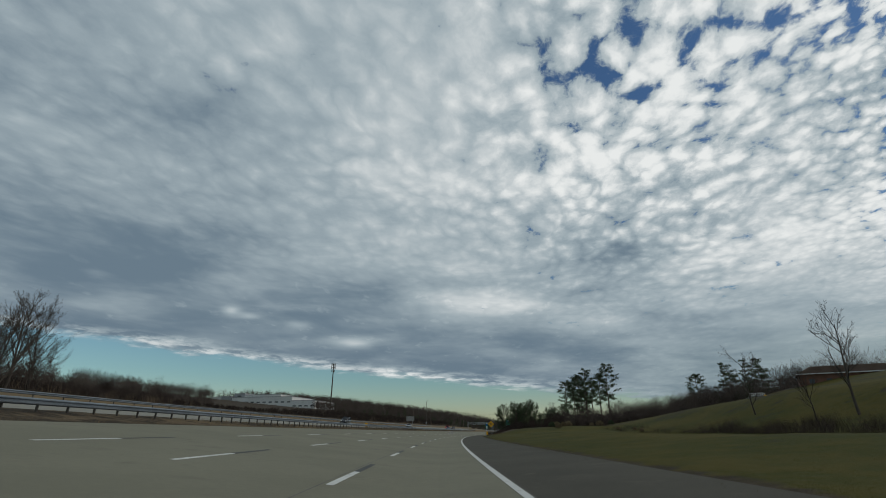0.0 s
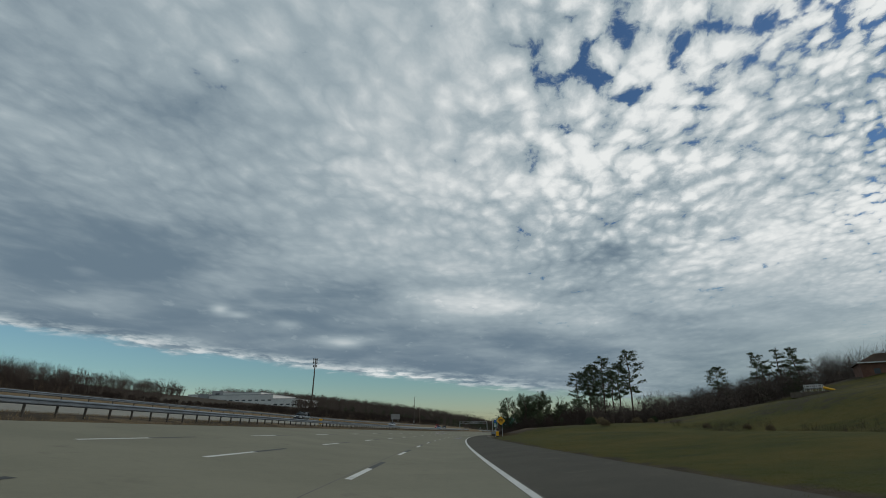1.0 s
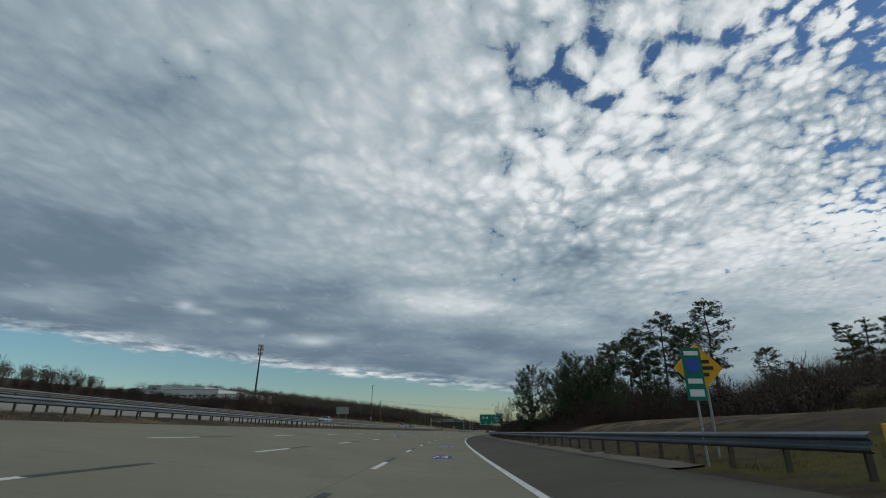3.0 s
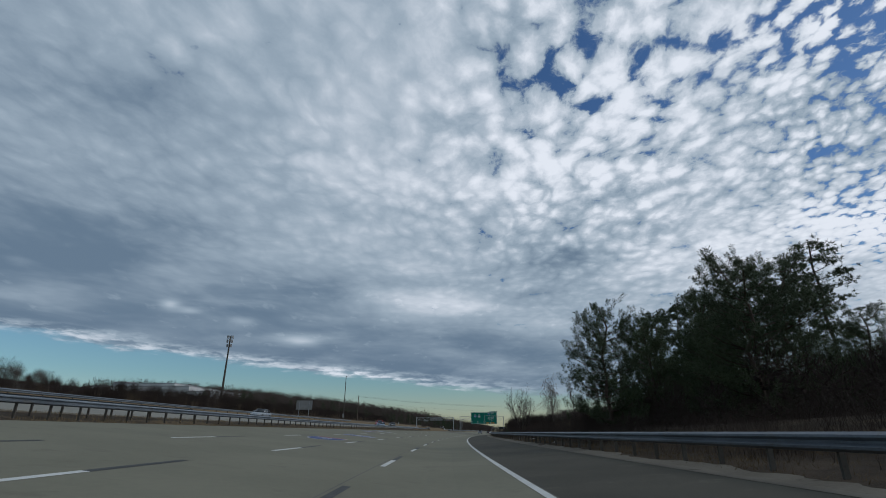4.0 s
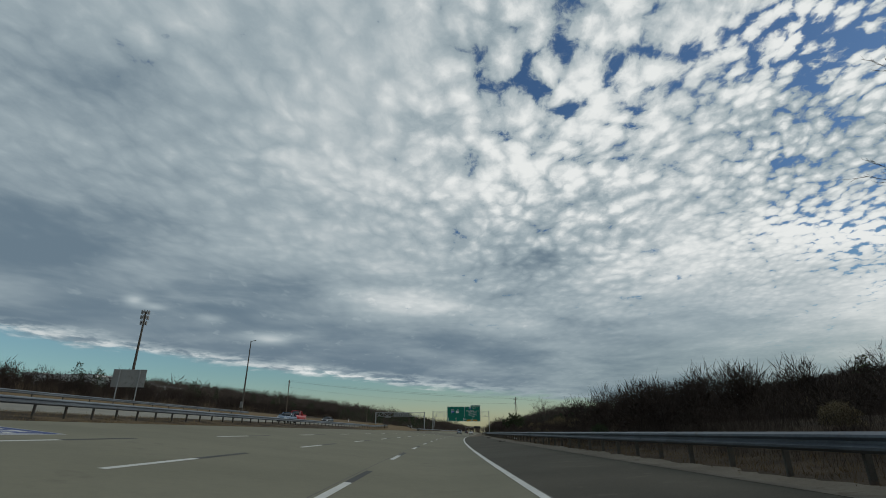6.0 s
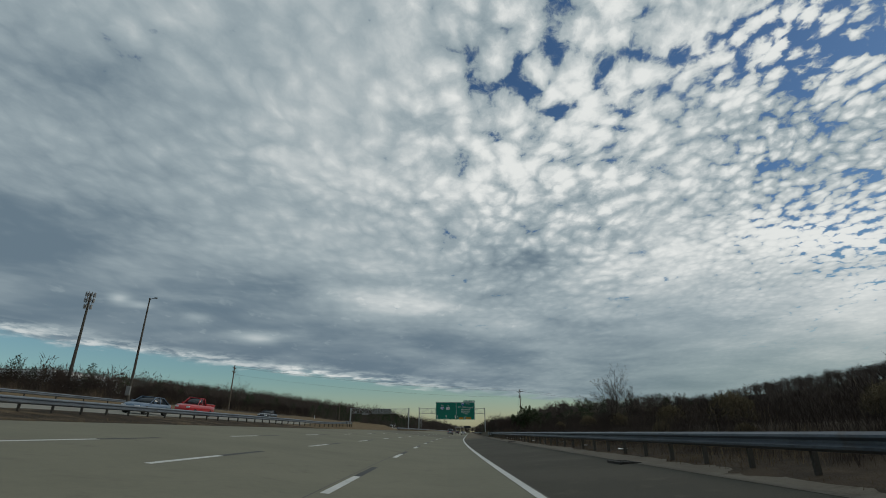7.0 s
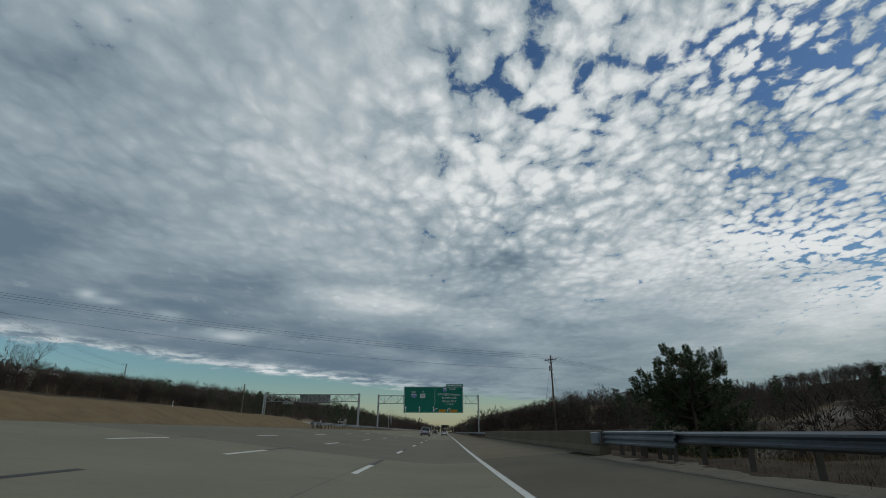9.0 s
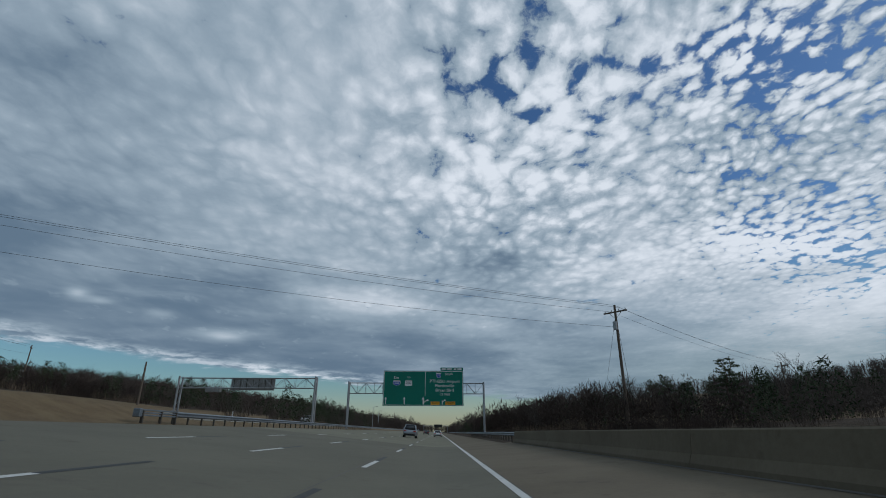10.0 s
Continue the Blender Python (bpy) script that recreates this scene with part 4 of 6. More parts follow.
def mile_sign(s, l):
    root = thing("mile_marker", stand(s, l), "narrow green mile marker with route shield", "road sign", "roadside signs")
    bm = bmesh.new()
    bar(bm, (0, 0.04, -0.3), (0, 0.04, 2.6), 0.03)
    part("post", bm, M["grey_steel"], root)
    bm = bmesh.new()
    box(bm, -0.24, 0.24, -0.012, 0.012, 1.46, 2.74, 0.005)
    part("panel", bm, M["sign_green"], root)
    bm = prism([(a, 2.29 + b) for a, b in shield_outline(0.36, 0.36)], -0.02, -0.012)
    part("shield", bm, M["sign_blue"], root)
    bars(root, [(-0.18, 0.18, 2.55, 2.66), (-0.18, 0.18, 1.86, 1.98), (-0.18, 0.18, 1.55, 1.72)], -0.014, M["sign_white"])


mile_sign(117.9, 6.1)


def board_on_posts(s, l, w, z0, z1):
    root = thing("sign_on_posts", stand(s, l, turn=8), "grey back of a wide road sign on two posts", "road sign", "roadside signs")
    for x in (-w * 0.3, w * 0.3):
        bm = bmesh.new()
        box(bm, x - 0.06, x + 0.06, -0.1, -0.02, -0.3, z1 - 0.1)
        part("post", bm, M["grey_steel"], root)
    bm = bmesh.new()
    box(bm, -w / 2, w / 2, -0.015, 0.015, z0, z1, 0.005)
    part("panel", bm, M["sign_back"], root)


board_on_posts(278.5, -45.0, 4.4, 1.95, 4.35)

# orange and white marker posts, delineators
for s, l in ((400.0, -20.5), (395.0, -43.0)):
    root = thing("delineator", stand(s, l), "slim roadside delineator post", "marker post", "delineators")
    bm = bmesh.new()
    box(bm, -0.05, 0.05, -0.01, 0.01, -0.1, 1.0, 0.004)
    part("post", bm, M["sign_white"], root)


# ---------- poles, wires and the mast ----------
def utility_pole(s, l, h, label, arms=1, can=False, turn=0.0):
    root = thing("utility_pole", stand(s, l, turn=turn), label, "utility pole", "utility poles")
    bm = bmesh.new()
    bar(bm, (0, 0, -0.4), (0, 0, h), 0.17, 0.11, 10)
    part("pole", bm, M["wood_pole"], root)
    for k in range(arms):
        bm = bmesh.new()
        box(bm, -0.07, 0.07, -1.25, 1.25, h - 0.75 - 0.9 * k, h - 0.62 - 0.9 * k, 0.01)
        bar(bm, (0, -0.7, h - 0.7 - 0.9 * k), (0, 0, h - 1.4 - 0.9 * k), 0.025, sides=6)
        bar(bm, (0, 0.7, h - 0.7 - 0.9 * k), (0, 0, h - 1.4 - 0.9 * k), 0.025, sides=6)
        part("crossarm", bm, M["wood_pole"], root)
        for y in (-1.1, -0.4, 0.4, 1.1):
            bm = bmesh.new()
            bar(bm, (0, y, h - 0.62 - 0.9 * k), (0, y, h - 0.42 - 0.9 * k), 0.05, 0.03, 8)
            part("insulator", bm, M["sign_back"], root)
    if can:
        bm = bmesh.new()
        bar(bm, (-0.32, 0, h - 2.5), (-0.32, 0, h - 1.7), 0.2, sides=12)
        part("transformer", bm, M["grey_steel"], root)
    return root


utility_pole(396, 17.5, 12.0, "weathered wooden utility pole with crossarm and transformer", can=True, turn=40)
utility_pole(367, -55.8, 10.6, "tall wooden utility pole with two crossarms", arms=2, turn=8)
utility_pole(434.6, 59.5, 9.6, "wooden utility pole among the trees", turn=20)
utility_pole(420.6, -42.2, 6.0, "plain wooden pole beside the oncoming carriageway", arms=0)
utility_pole(470, -100, 10.5, "distant wooden utility pole", turn=30)


def wire(a, b, sag, name="power_line", r=0.012):
    a, b = Vector(a), Vector(b)
    n = 24
    pts = [a.lerp(b, i / n) - Vector((0, 0, 4 * sag * (i / n) * (1 - i / n))) for i in range(n + 1)]
    side = (b - a).cross(Vector((0, 0, 1))).normalized() * r
    lift = Vector((0, 0, r))
    vs = [v for p in pts for v in (p + side, p + lift, p - side, p - lift)]
    me = mesh_of(name, vs, [[4 * i + k, 4 * i + (k + 1) % 4, 4 * i + 4 + (k + 1) % 4, 4 * i + 4 + k] for i in range(n) for k in range(4)], M["wire"])
    return tagged(new(name, me), "thin black overhead wire between poles", "wire", "power lines")


for dy, dh in ((-1.1, -0.42), (0.0, 0.0), (1.1, -0.42), (0.0, -2.2)):
    wire(place(396 + dy, 17.5, 12.0 + dh), place(367 + dy, -55.8, 10.6 + dh), 1.0 if dh > -2 else 1.3)
    wire(place(367 + dy, -55.8, 10.6 + dh), place(470 + dy, -100, 10.5 + dh), 1.0)
for dy, dh in ((-1.1, -0.42), (0.0, 0.0), (1.1, -0.42)):
    wire(place(396 + dy, 17.5, 12.0 + dh), place(434.6 + dy, 59.5, 9.6 + dh), 0.7)
for dx in (-1.6, 2.2):
    wire(place(396, 17.5, 11.0), place(399.5, 17.5 + dx, 0.2), 0.0, "guy_wire", 0.015)


def tall_pole(s, l, h):
    root = thing("light_mast", stand(s, l), "tall slender grey steel mast beside the road", "pole")
    bm = bmesh.new()
    bar(bm, (0, 0, -0.3), (0, 0, h), 0.20, 0.09, 12)
    part("shaft", bm, M["old_steel"], root)
    bm = bmesh.new()
    bar(bm, (0, 0, h - 0.2), (0.9, 0, h + 0.05), 0.05, sides=6)
    box(bm, 0.7, 1.1, -0.14, 0.14, h - 0.08, h + 0.06, 0.03)
    part("camera_arm", bm, M["old_steel"], root)
    bm = bmesh.new()
    box(bm, -0.3, 0.3, -0.45, -0.2, 0.9, 2.1, 0.03)
    part("control_box", bm, M["sign_back"], root)


tall_pole(314.2, -44.8, 14.8)


def cell_tower(s, l, z0, h):
    root = thing("cell_tower", stand(s, l, z0), "dark monopole antenna tower with three rings of panels", "tower")
    bm = bmesh.new()
    bar(bm, (0, 0, -6), (0, 0, h), 0.85, 0.42, 14)
    part("mast", bm, M["old_steel"], root)
    for k, z in enumerate((h - 0.6, h - 3.6, h - 6.8)):
        ring = bmesh.new()
        r = 1.9 if k < 2 else 1.5
        for i in range(3):
            a, b = 2 * math.pi * i / 3 + 0.3, 2 * math.pi * (i + 1) / 3 + 0.3
            bar(ring, (r * math.cos(a), r * math.sin(a), z), (r * math.cos(b), r * math.sin(b), z), 0.1, sides=6)
            bar(ring, (0, 0, z), (r * math.cos(a), r * math.sin(a), z), 0.1, sides=6)
        platform = part("platform", ring, M["old_steel"], root)
        for i in range(9):
            a = 2 * math.pi * i / 9 + 0.1
            bm = bmesh.new()
            x, y = (r + 0.1) * math.cos(a), (r + 0.1) * math.sin(a)
            box(bm, x - 0.2, x + 0.2, y - 0.2, y + 0.2, z - 1.1, z + 1.1, 0.04)
            part("antenna", bm, M["bldg_grey"], platform)


cell_tower(476, -188.5, 3.9, 43.0)
for s, l, h in ((640, -34, 9), (690, -40, 9), (560, -27, 8)):
    root = thing("street_lamp", stand(s, l), "distant slim street lamp", "street lamp", "far lamps")
    bm = bmesh.new()
    bar(bm, (0, 0, -0.3), (0, 0, h), 0.12, 0.07)
    part("post", bm, M["grey_steel"], root)
    bm = bmesh.new()
    bar(bm, (0, 0, h), (1.6, 0, h + 0.3), 0.05, sides=6)
    box(bm, 1.3, 2.0, -0.15, 0.15, h + 0.22, h + 0.38, 0.04)
    part("lamp_head", bm, M["sign_back"], root)
# ---------- the warehouse beyond the trees ----------
def warehouse():
    a, b = place(650, -296), place(650, -460)
    along = Vector((b.x - a.x, b.y - a.y, 0)).normalized()
    deep = Vector((-along.y, along.x, 0))
    if deep.y < 0:
        deep = -deep
    m = Matrix((along, deep, Vector((0, 0, 1)))).transposed().to_4x4()
    m.translation = (a.x, a.y, 10.2)
    root = thing("warehouse", m, "long white industrial building with flat stepped roofs", "building")
    # x from, to, foot and top above the datum, depth
    blocks = ((0, 36, 12, 31, 60, "bldg_white"), (36, 132, 14, 36.5, 60, "bldg_white"), (58, 116, 34, 40.0, 40, "bldg_white"), (116, 133, 34, 42.0, 30, "bldg_grey"), (134, 150, 16, 38.0, 30, "bldg_grey"), (150, 166, 16, 37.5, 30, "bldg_white"))
    for x0, x1, z0, z1, d, mat in blocks:
        y0 = 6.0 if z0 >= 30 else 0.0
        bm = bmesh.new()
        box(bm, x0, x1, y0, d, z0, z1)
        wall = part("wall", bm, M[mat], root)
        bm = bmesh.new()
        box(bm, x0 - 0.3, x1 + 0.3, y0 - 0.3, d + 0.3, z1, z1 + 0.8)
        part("parapet", bm, M["bldg_grey"], root)
        n = int((x1 - x0) / 9)
        for k in range(n):
            x = x0 + (k + 0.5) * (x1 - x0) / n
            bm = bmesh.new()
            if z0 >= 30:
                box(bm, x - 3.0, x + 3.0, y0 - 0.08, y0, z1 - 4.2, z1 - 2.2)
            else:
                box(bm, x - 2.6, x + 2.6, y0 - 0.08, y0, z1 - 7.5, z1 - 5.9)
            part("window", bm, M["bldg_dark"], wall)


warehouse()


# ---------- vehicles ----------
def loft(sections):
    """A closed skin over rings of equally many points."""
    bm = bmesh.new()
    rings = [[bm.verts.new(p) for p in r] for r in sections]
    n = len(rings[0])
    for a, b in zip(rings, rings[1:]):
        for i in range(n):
            bm.faces.new((a[i], a[(i + 1) % n], b[(i + 1) % n], b[i]))
    bm.faces.new(rings[0])
    bm.faces.new(rings[-1][::-1])
    bmesh.ops.recalc_face_normals(bm, faces=bm.faces)
    for q in bm.faces:
        q.smooth = True
    return bm


def hull(y, w, z0, z1, r=0.12):
    """A rounded cross-section at y."""
    return [(-w + r, y, z0), (w - r, y, z0), (w, y, z0 + r), (w, y, z1 - r), (w - r, y, z1), (-w + r, y, z1), (-w, y, z1 - r), (-w, y, z0 + r)]


def car(m, paint, label, style="sedan"):
    """A car; y points forwards."""
    root = thing("car" if style != "pickup" else "pickup_truck", m, label, "car" if style != "pickup" else "truck", "vehicles")
    ln, w, hood, roof = {"sedan": (4.7, 0.90, 0.92, 1.43), "suv": (4.7, 0.95, 1.08, 1.75), "pickup": (5.7, 0.99, 1.15, 1.88)}[style]
    h = ln / 2
    bm = loft([hull(-h, w * 0.86, 0.35, hood - 0.12), hull(-h + 0.25, w * 0.97, 0.28, hood + (0.0 if style == "pickup" else 0.03)), hull(-h * 0.5, w, 0.25, hood + 0.02), hull(0, w, 0.25, hood), hull(h * 0.45, w, 0.25, hood), hull(h - 0.45, w * 0.95, 0.28, hood - 0.10), hull(h, w * 0.80, 0.34, hood - 0.27)])
    part("body", bm, paint, root)
    y0, y1 = {"sedan": (-h + 0.55, h * 0.42), "suv": (-h + 0.15, h * 0.42), "pickup": (-0.55, h * 0.45)}[style]
    t0, t1 = {"sedan": (y0 + 0.75, y1 - 0.85), "suv": (y0 + 0.35, y1 - 0.75), "pickup": (y0 + 0.25, y1 - 0.75)}[style]
    zb = hood - 0.02
    bm = loft([[(x, y0, zb) for x in (-w * 0.9, w * 0.9)] + [(x, t0, roof - 0.04) for x in (w * 0.70, -w * 0.70)], [(x, y1, zb) for x in (-w * 0.9, w * 0.9)] + [(x, t1, roof - 0.04) for x in (w * 0.70, -w * 0.70)]])
    part("glazing", bm, M["car_glass"], root, "dark glass")
    bm = bmesh.new()
    box(bm, -w * 0.72, w * 0.72, t0 - 0.02, t1 + 0.02, roof - 0.05, roof + 0.01, 0.02)
    for x in (-1, 1):
        bar(bm, (x * w * 0.88, y1, zb), (x * w * 0.70, t1, roof - 0.03), 0.04, sides=6)
        bar(bm, (x * w * 0.88, y0, zb), (x * w * 0.70, t0, roof - 0.03), 0.06, sides=6)
        bar(bm, (x * w * 0.90, (y0 + y1) / 2, zb), (x * w * 0.71, (t0 + t1) / 2, roof - 0.03), 0.035, sides=6)
    part("roof", bm, paint, root)
    if style == "pickup":
        bm = bmesh.new()
        for x in (-1, 1):
            box(bm, x * w * 0.86 - 0.06, x * w * 0.86 + 0.06, -h + 0.1, -0.6, hood - 0.05, hood + 0.18, 0.03)
        box(bm, -w * 0.85, w * 0.85, -h + 0.08, -h + 0.18, hood - 0.05, hood + 0.18, 0.03)
        part("bed_wall", bm, paint, root)
    for y in (-h * 0.60, h * 0.62):
        for x in (-1, 1):
            bm = bmesh.new()
            bar(bm, (x * (w - 0.22), y, 0.34), (x * (w + 0.01), y, 0.34), 0.34, sides=18)
            wheel = part("wheel", bm, M["tyre"], root)
            bm = bmesh.new()
            bar(bm, (x * (w - 0.05), y, 0.34), (x * (w + 0.02), y, 0.34), 0.21, 0.19, sides=12)
            part("rim", bm, M["rim_metal"], wheel)
    for x in (-1, 1):
        bm = bmesh.new()
        box(bm, x * w * 0.62 - 0.2, x * w * 0.62 + 0.2, h - 0.12, h + 0.01, hood - 0.40, hood - 0.24, 0.03)
        part("headlight", bm, M["lamp_clear"], root)
        bm = bmesh.new()
        box(bm, x * w * 0.70 - 0.18, x * w * 0.70 + 0.18, -h - 0.01, -h + 0.1, hood - 0.28, hood - 0.10, 0.03)
        part("taillight", bm, M["lamp_red"], root)
        bm = bmesh.new()
        box(bm, x * (w + 0.10) - 0.1, x * (w + 0.10) + 0.1, y1 - 0.35, y1 - 0.25, hood, hood + 0.16, 0.03)
        part("mirror", bm, paint, root)
    bm = bmesh.new()
    box(bm, -w * 0.8, w * 0.8, h - 0.1, h + 0.03, 0.3, 0.46, 0.03)
    box(bm, -w * 0.8, w * 0.8, -h - 0.03, -h + 0.1, 0.36, 0.52, 0.03)
    part("bumper", bm, M["tyre"], root)
    return root


car(on_road(134.8, -31.2, 0.0) @ pose(0, 0, 0, 0, 0, 180), M["car_black"], "black sport utility car on the oncoming carriageway", "suv")
car(on_road(221, -31.2, 0.0) @ pose(0, 0, 0, 0, 0, 180), M["car_silver"], "silver saloon car on the oncoming carriageway")
car(on_road(303, -29.2, 0.0) @ pose(0, 0, 0, 0, 0, 180), M["car_red"], "red pickup truck on the oncoming carriageway", "pickup")
car(on_road(288, -25.5, 0.0) @ pose(0, 0, 0, 0, 0, 180), M["car_blue"], "blue saloon car beside the median guardrail")
car(on_road(330, -31.2, 0.0) @ pose(0, 0, 0, 0, 0, 180), M["car_black"], "dark saloon car on the oncoming carriageway")
car(on_road(470, -31.0, 0.0) @ pose(0, 0, 0, 0, 0, 180), M["car_white"], "white sport utility car on the oncoming carriageway", "suv")
car(on_road(424, -4.1, 0.0), M["car_silver"], "silver sport utility car in the second lane", "suv")
car(on_road(470, -0.2, 0.0), M["car_white"], "white car in the slow lane beyond the gantry")
car(on_road(520, -4.1, 0.0), M["car_black"], "dark car far ahead")


# ---------- trees ----------
def tube(vs, fs, pts, radii, sides):
    """Adds a tapered crooked limb."""
    base = len(vs)
    for i, (p, r) in enumerate(zip(pts, radii)):
        d = (pts[min(i + 1, len(pts) - 1)] - pts[max(i - 1, 0)]).normalized()
        u = d.orthogonal().normalized()
        v = d.cross(u)
        for k in range(sides):
            a = 2 * math.pi * k / sides
            vs.append(p + (u * math.cos(a) + v * math.sin(a)) * r)
    for i in range(len(pts) - 1):
        for k in range(sides):
            fs.append([base + i * sides + k, base + i * sides + (k + 1) % sides, base + (i + 1) * sides + (k + 1) % sides, base + (i + 1) * sides + k])


def limb(rng, vs, fs, start, way, length, r, level, plan, trunk=None):
    """Grows a limb and its children; plan gives children and angle for each level."""
    n = (6, 4, 3, 2, 1)[level]
    pts, radii = [start], [r]
    d = way.normalized()
    for i in range(n):
        d = (d + Vector((rng.gauss(0, 0.07), rng.gauss(0, 0.07), rng.gauss(0.09 if level < 2 or plan[0][1] != 42 else -0.45, 0.06)))).normalized()
        pts.append(pts[-1] + d * (length / n))
        radii.append(r * (1 - 0.72 * (i + 1) / n))
    if level == 0 and trunk is not None:
        tube(trunk[0], trunk[1], pts, radii, 7)
    else:
        tube(vs, fs, pts, radii, 6 if level == 0 else (4 if level == 1 else (3 if level < 4 else 2)))
    if level >= len(plan):
        return
    kids, angle, shrink, first = plan[level]
    for k in range(kids):
        f = first + (1 - first) * (k + rng.random() * 0.8) / kids
        i = min(int(f * n), n - 1)
        p = pts[i].lerp(pts[i + 1], f * n - i)
        side = d.orthogonal().normalized()
        side.rotate(Matrix.Rotation(rng.uniform(0, 2 * math.pi) + k * 2.4, 3, d).to_quaternion())
        a = radians(angle * rng.uniform(0.7, 1.3))
        axis = (pts[i + 1] - pts[i]).normalized()
        limb(rng, vs, fs, p, axis * math.cos(a) + side * math.sin(a), length * shrink * rng.uniform(0.75, 1.15) * (1.1 - 0.45 * f), max(r * 0.48 * (1.15 - 0.5 * f), 0.009), level + 1, plan)


BARE_PLANS = {
    "upright": [(11, 34, 0.50, 0.22), (6, 34, 0.50, 0.15), (5, 36, 0.50, 0.12), (3, 38, 0.6, 0.2)],
    "vase": [(9, 28, 0.52, 0.10), (8, 32, 0.50, 0.12), (6, 34, 0.50, 0.12), (3, 36, 0.6, 0.2)],
    "weeping": [(15, 42, 0.42, 0.18), (7, 50, 0.50, 0.12), (6, 60, 0.60, 0.12), (2, 50, 0.7, 0.2)],
    "wide": [(9, 44, 0.58, 0.15), (6, 38, 0.52, 0.15), (5, 40, 0.50, 0.12), (3, 40, 0.6, 0.2)],
}


def bare_mesh(seed, h, plan, stems=1, splay=0.32, mat="bark"):
    """Trunk, crown and the height that the tree reaches."""
    rng = random.Random(seed)
    vs, fs, trunk = [], [], ([], [])
    for k in range(stems):
        lean = Vector((0, 0, 1)) if stems == 1 else Vector((splay * math.cos(2.4 * k), splay * math.sin(2.4 * k), 1))
        limb(rng, vs, fs, Vector((0.12 * math.cos(2.4 * k), 0.12 * math.sin(2.4 * k), -0.2)) if stems > 1 else Vector((0, 0, -0.2)), lean, h * 0.80 * (1 if k == 0 else rng.uniform(0.75, 1)), (0.0125 if stems == 1 else (0.008 if stems < 5 else 0.0055)) * h, 0, BARE_PLANS[plan], trunk)
    return mesh_of("trunk", trunk[0], trunk[1], M[mat]), mesh_of("crown", vs, fs, M[mat]), max(v.z for v in vs)


BARE = [bare_mesh(1, 10, "upright"), bare_mesh(2, 10, "wide"), bare_mesh(3, 10, "upright"), bare_mesh(5, 8, "wide", 4), bare_mesh(8, 9, "upright", 3),
        bare_mesh(27, 10, "upright", 6, 0.36), bare_mesh(16, 10, "weeping", 2, 0.12, "pale_bark")]


def bare_tree(s, l, h, which, turn, label="leafless deciduous tree with fine brown twigs", dz=0.0):
    h = h - float(rise(s, l)) - dz
    mesh = BARE[which % len(BARE)]
    root = thing("bare_tree", stand(s, l, dz, turn) @ Matrix.Scale(h / mesh[2], 4), label, "tree", "bare trees")
    part_me("trunk", mesh[0], root)
    part_me("crown", mesh[1], root)
    return root


def tufts(rng, centres, n, length, width, flatten=0.8, spread=0.0):
    """Sprays of needles round each centre."""
    c = np.array(centres, float)
    gen = np.random.default_rng(rng.randrange(10 ** 6))
    c = np.repeat(c, n, 0)
    k = len(c)
    if spread:
        c = c + gen.normal(0, spread, (k, 3))
    d = gen.normal(0, 1, (k, 3))
    d[:, 2] = d[:, 2] * flatten + 0.25
    d /= np.linalg.norm(d, axis=1)[:, None]
    side = np.cross(d, gen.normal(0, 1, (k, 3)))
    side /= np.linalg.norm(side, axis=1)[:, None] + 1e-9
    ln = length * gen.uniform(0.6, 1.2, (k, 1))
    a = c - side * width / 2
    b = c + side * width / 2
    t = c + d * ln
    v = np.stack([a, b, t], 1).reshape(-1, 3)
    f = np.arange(3 * k).reshape(-1, 3)
    return v, f


def candles(rng, tips, n, length, needle, width):
    """Upright brushes of needles, one on each twig's end."""
    c = np.array(tips, float)
    gen = np.random.default_rng(rng.randrange(10 ** 6))
    axis = gen.normal(0, 0.17, c.shape)
    axis[:, 2] += 1.0
    axis[:, :2] += 0.45 * c[:, :2] / (np.linalg.norm(c[:, :2], axis=1)[:, None] + 0.5)
    axis /= np.linalg.norm(axis, axis=1)[:, None]
    ln = length * gen.uniform(0.6, 1.25, (len(c), 1))
    c, axis, ln = np.repeat(c, n, 0), np.repeat(axis, n, 0), np.repeat(ln, n, 0)
    k = len(c)
    out = np.cross(axis, gen.normal(0, 1, (k, 3)))
    out /= np.linalg.norm(out, axis=1)[:, None]
    c = c + axis * ln * gen.random((k, 1))
    d = axis * gen.uniform(0.25, 0.75, (k, 1)) + out * gen.uniform(0.65, 1.0, (k, 1))
    side = np.cross(d, gen.normal(0, 1, (k, 3)))
    side /= np.linalg.norm(side, axis=1)[:, None]
    t = c + d * needle * gen.uniform(0.75, 1.15, (k, 1))
    v = np.stack([c, t + side * width / 2, t - side * width / 2], 1).reshape(-1, 3)
    return v, np.arange(3 * k).reshape(-1, 3)


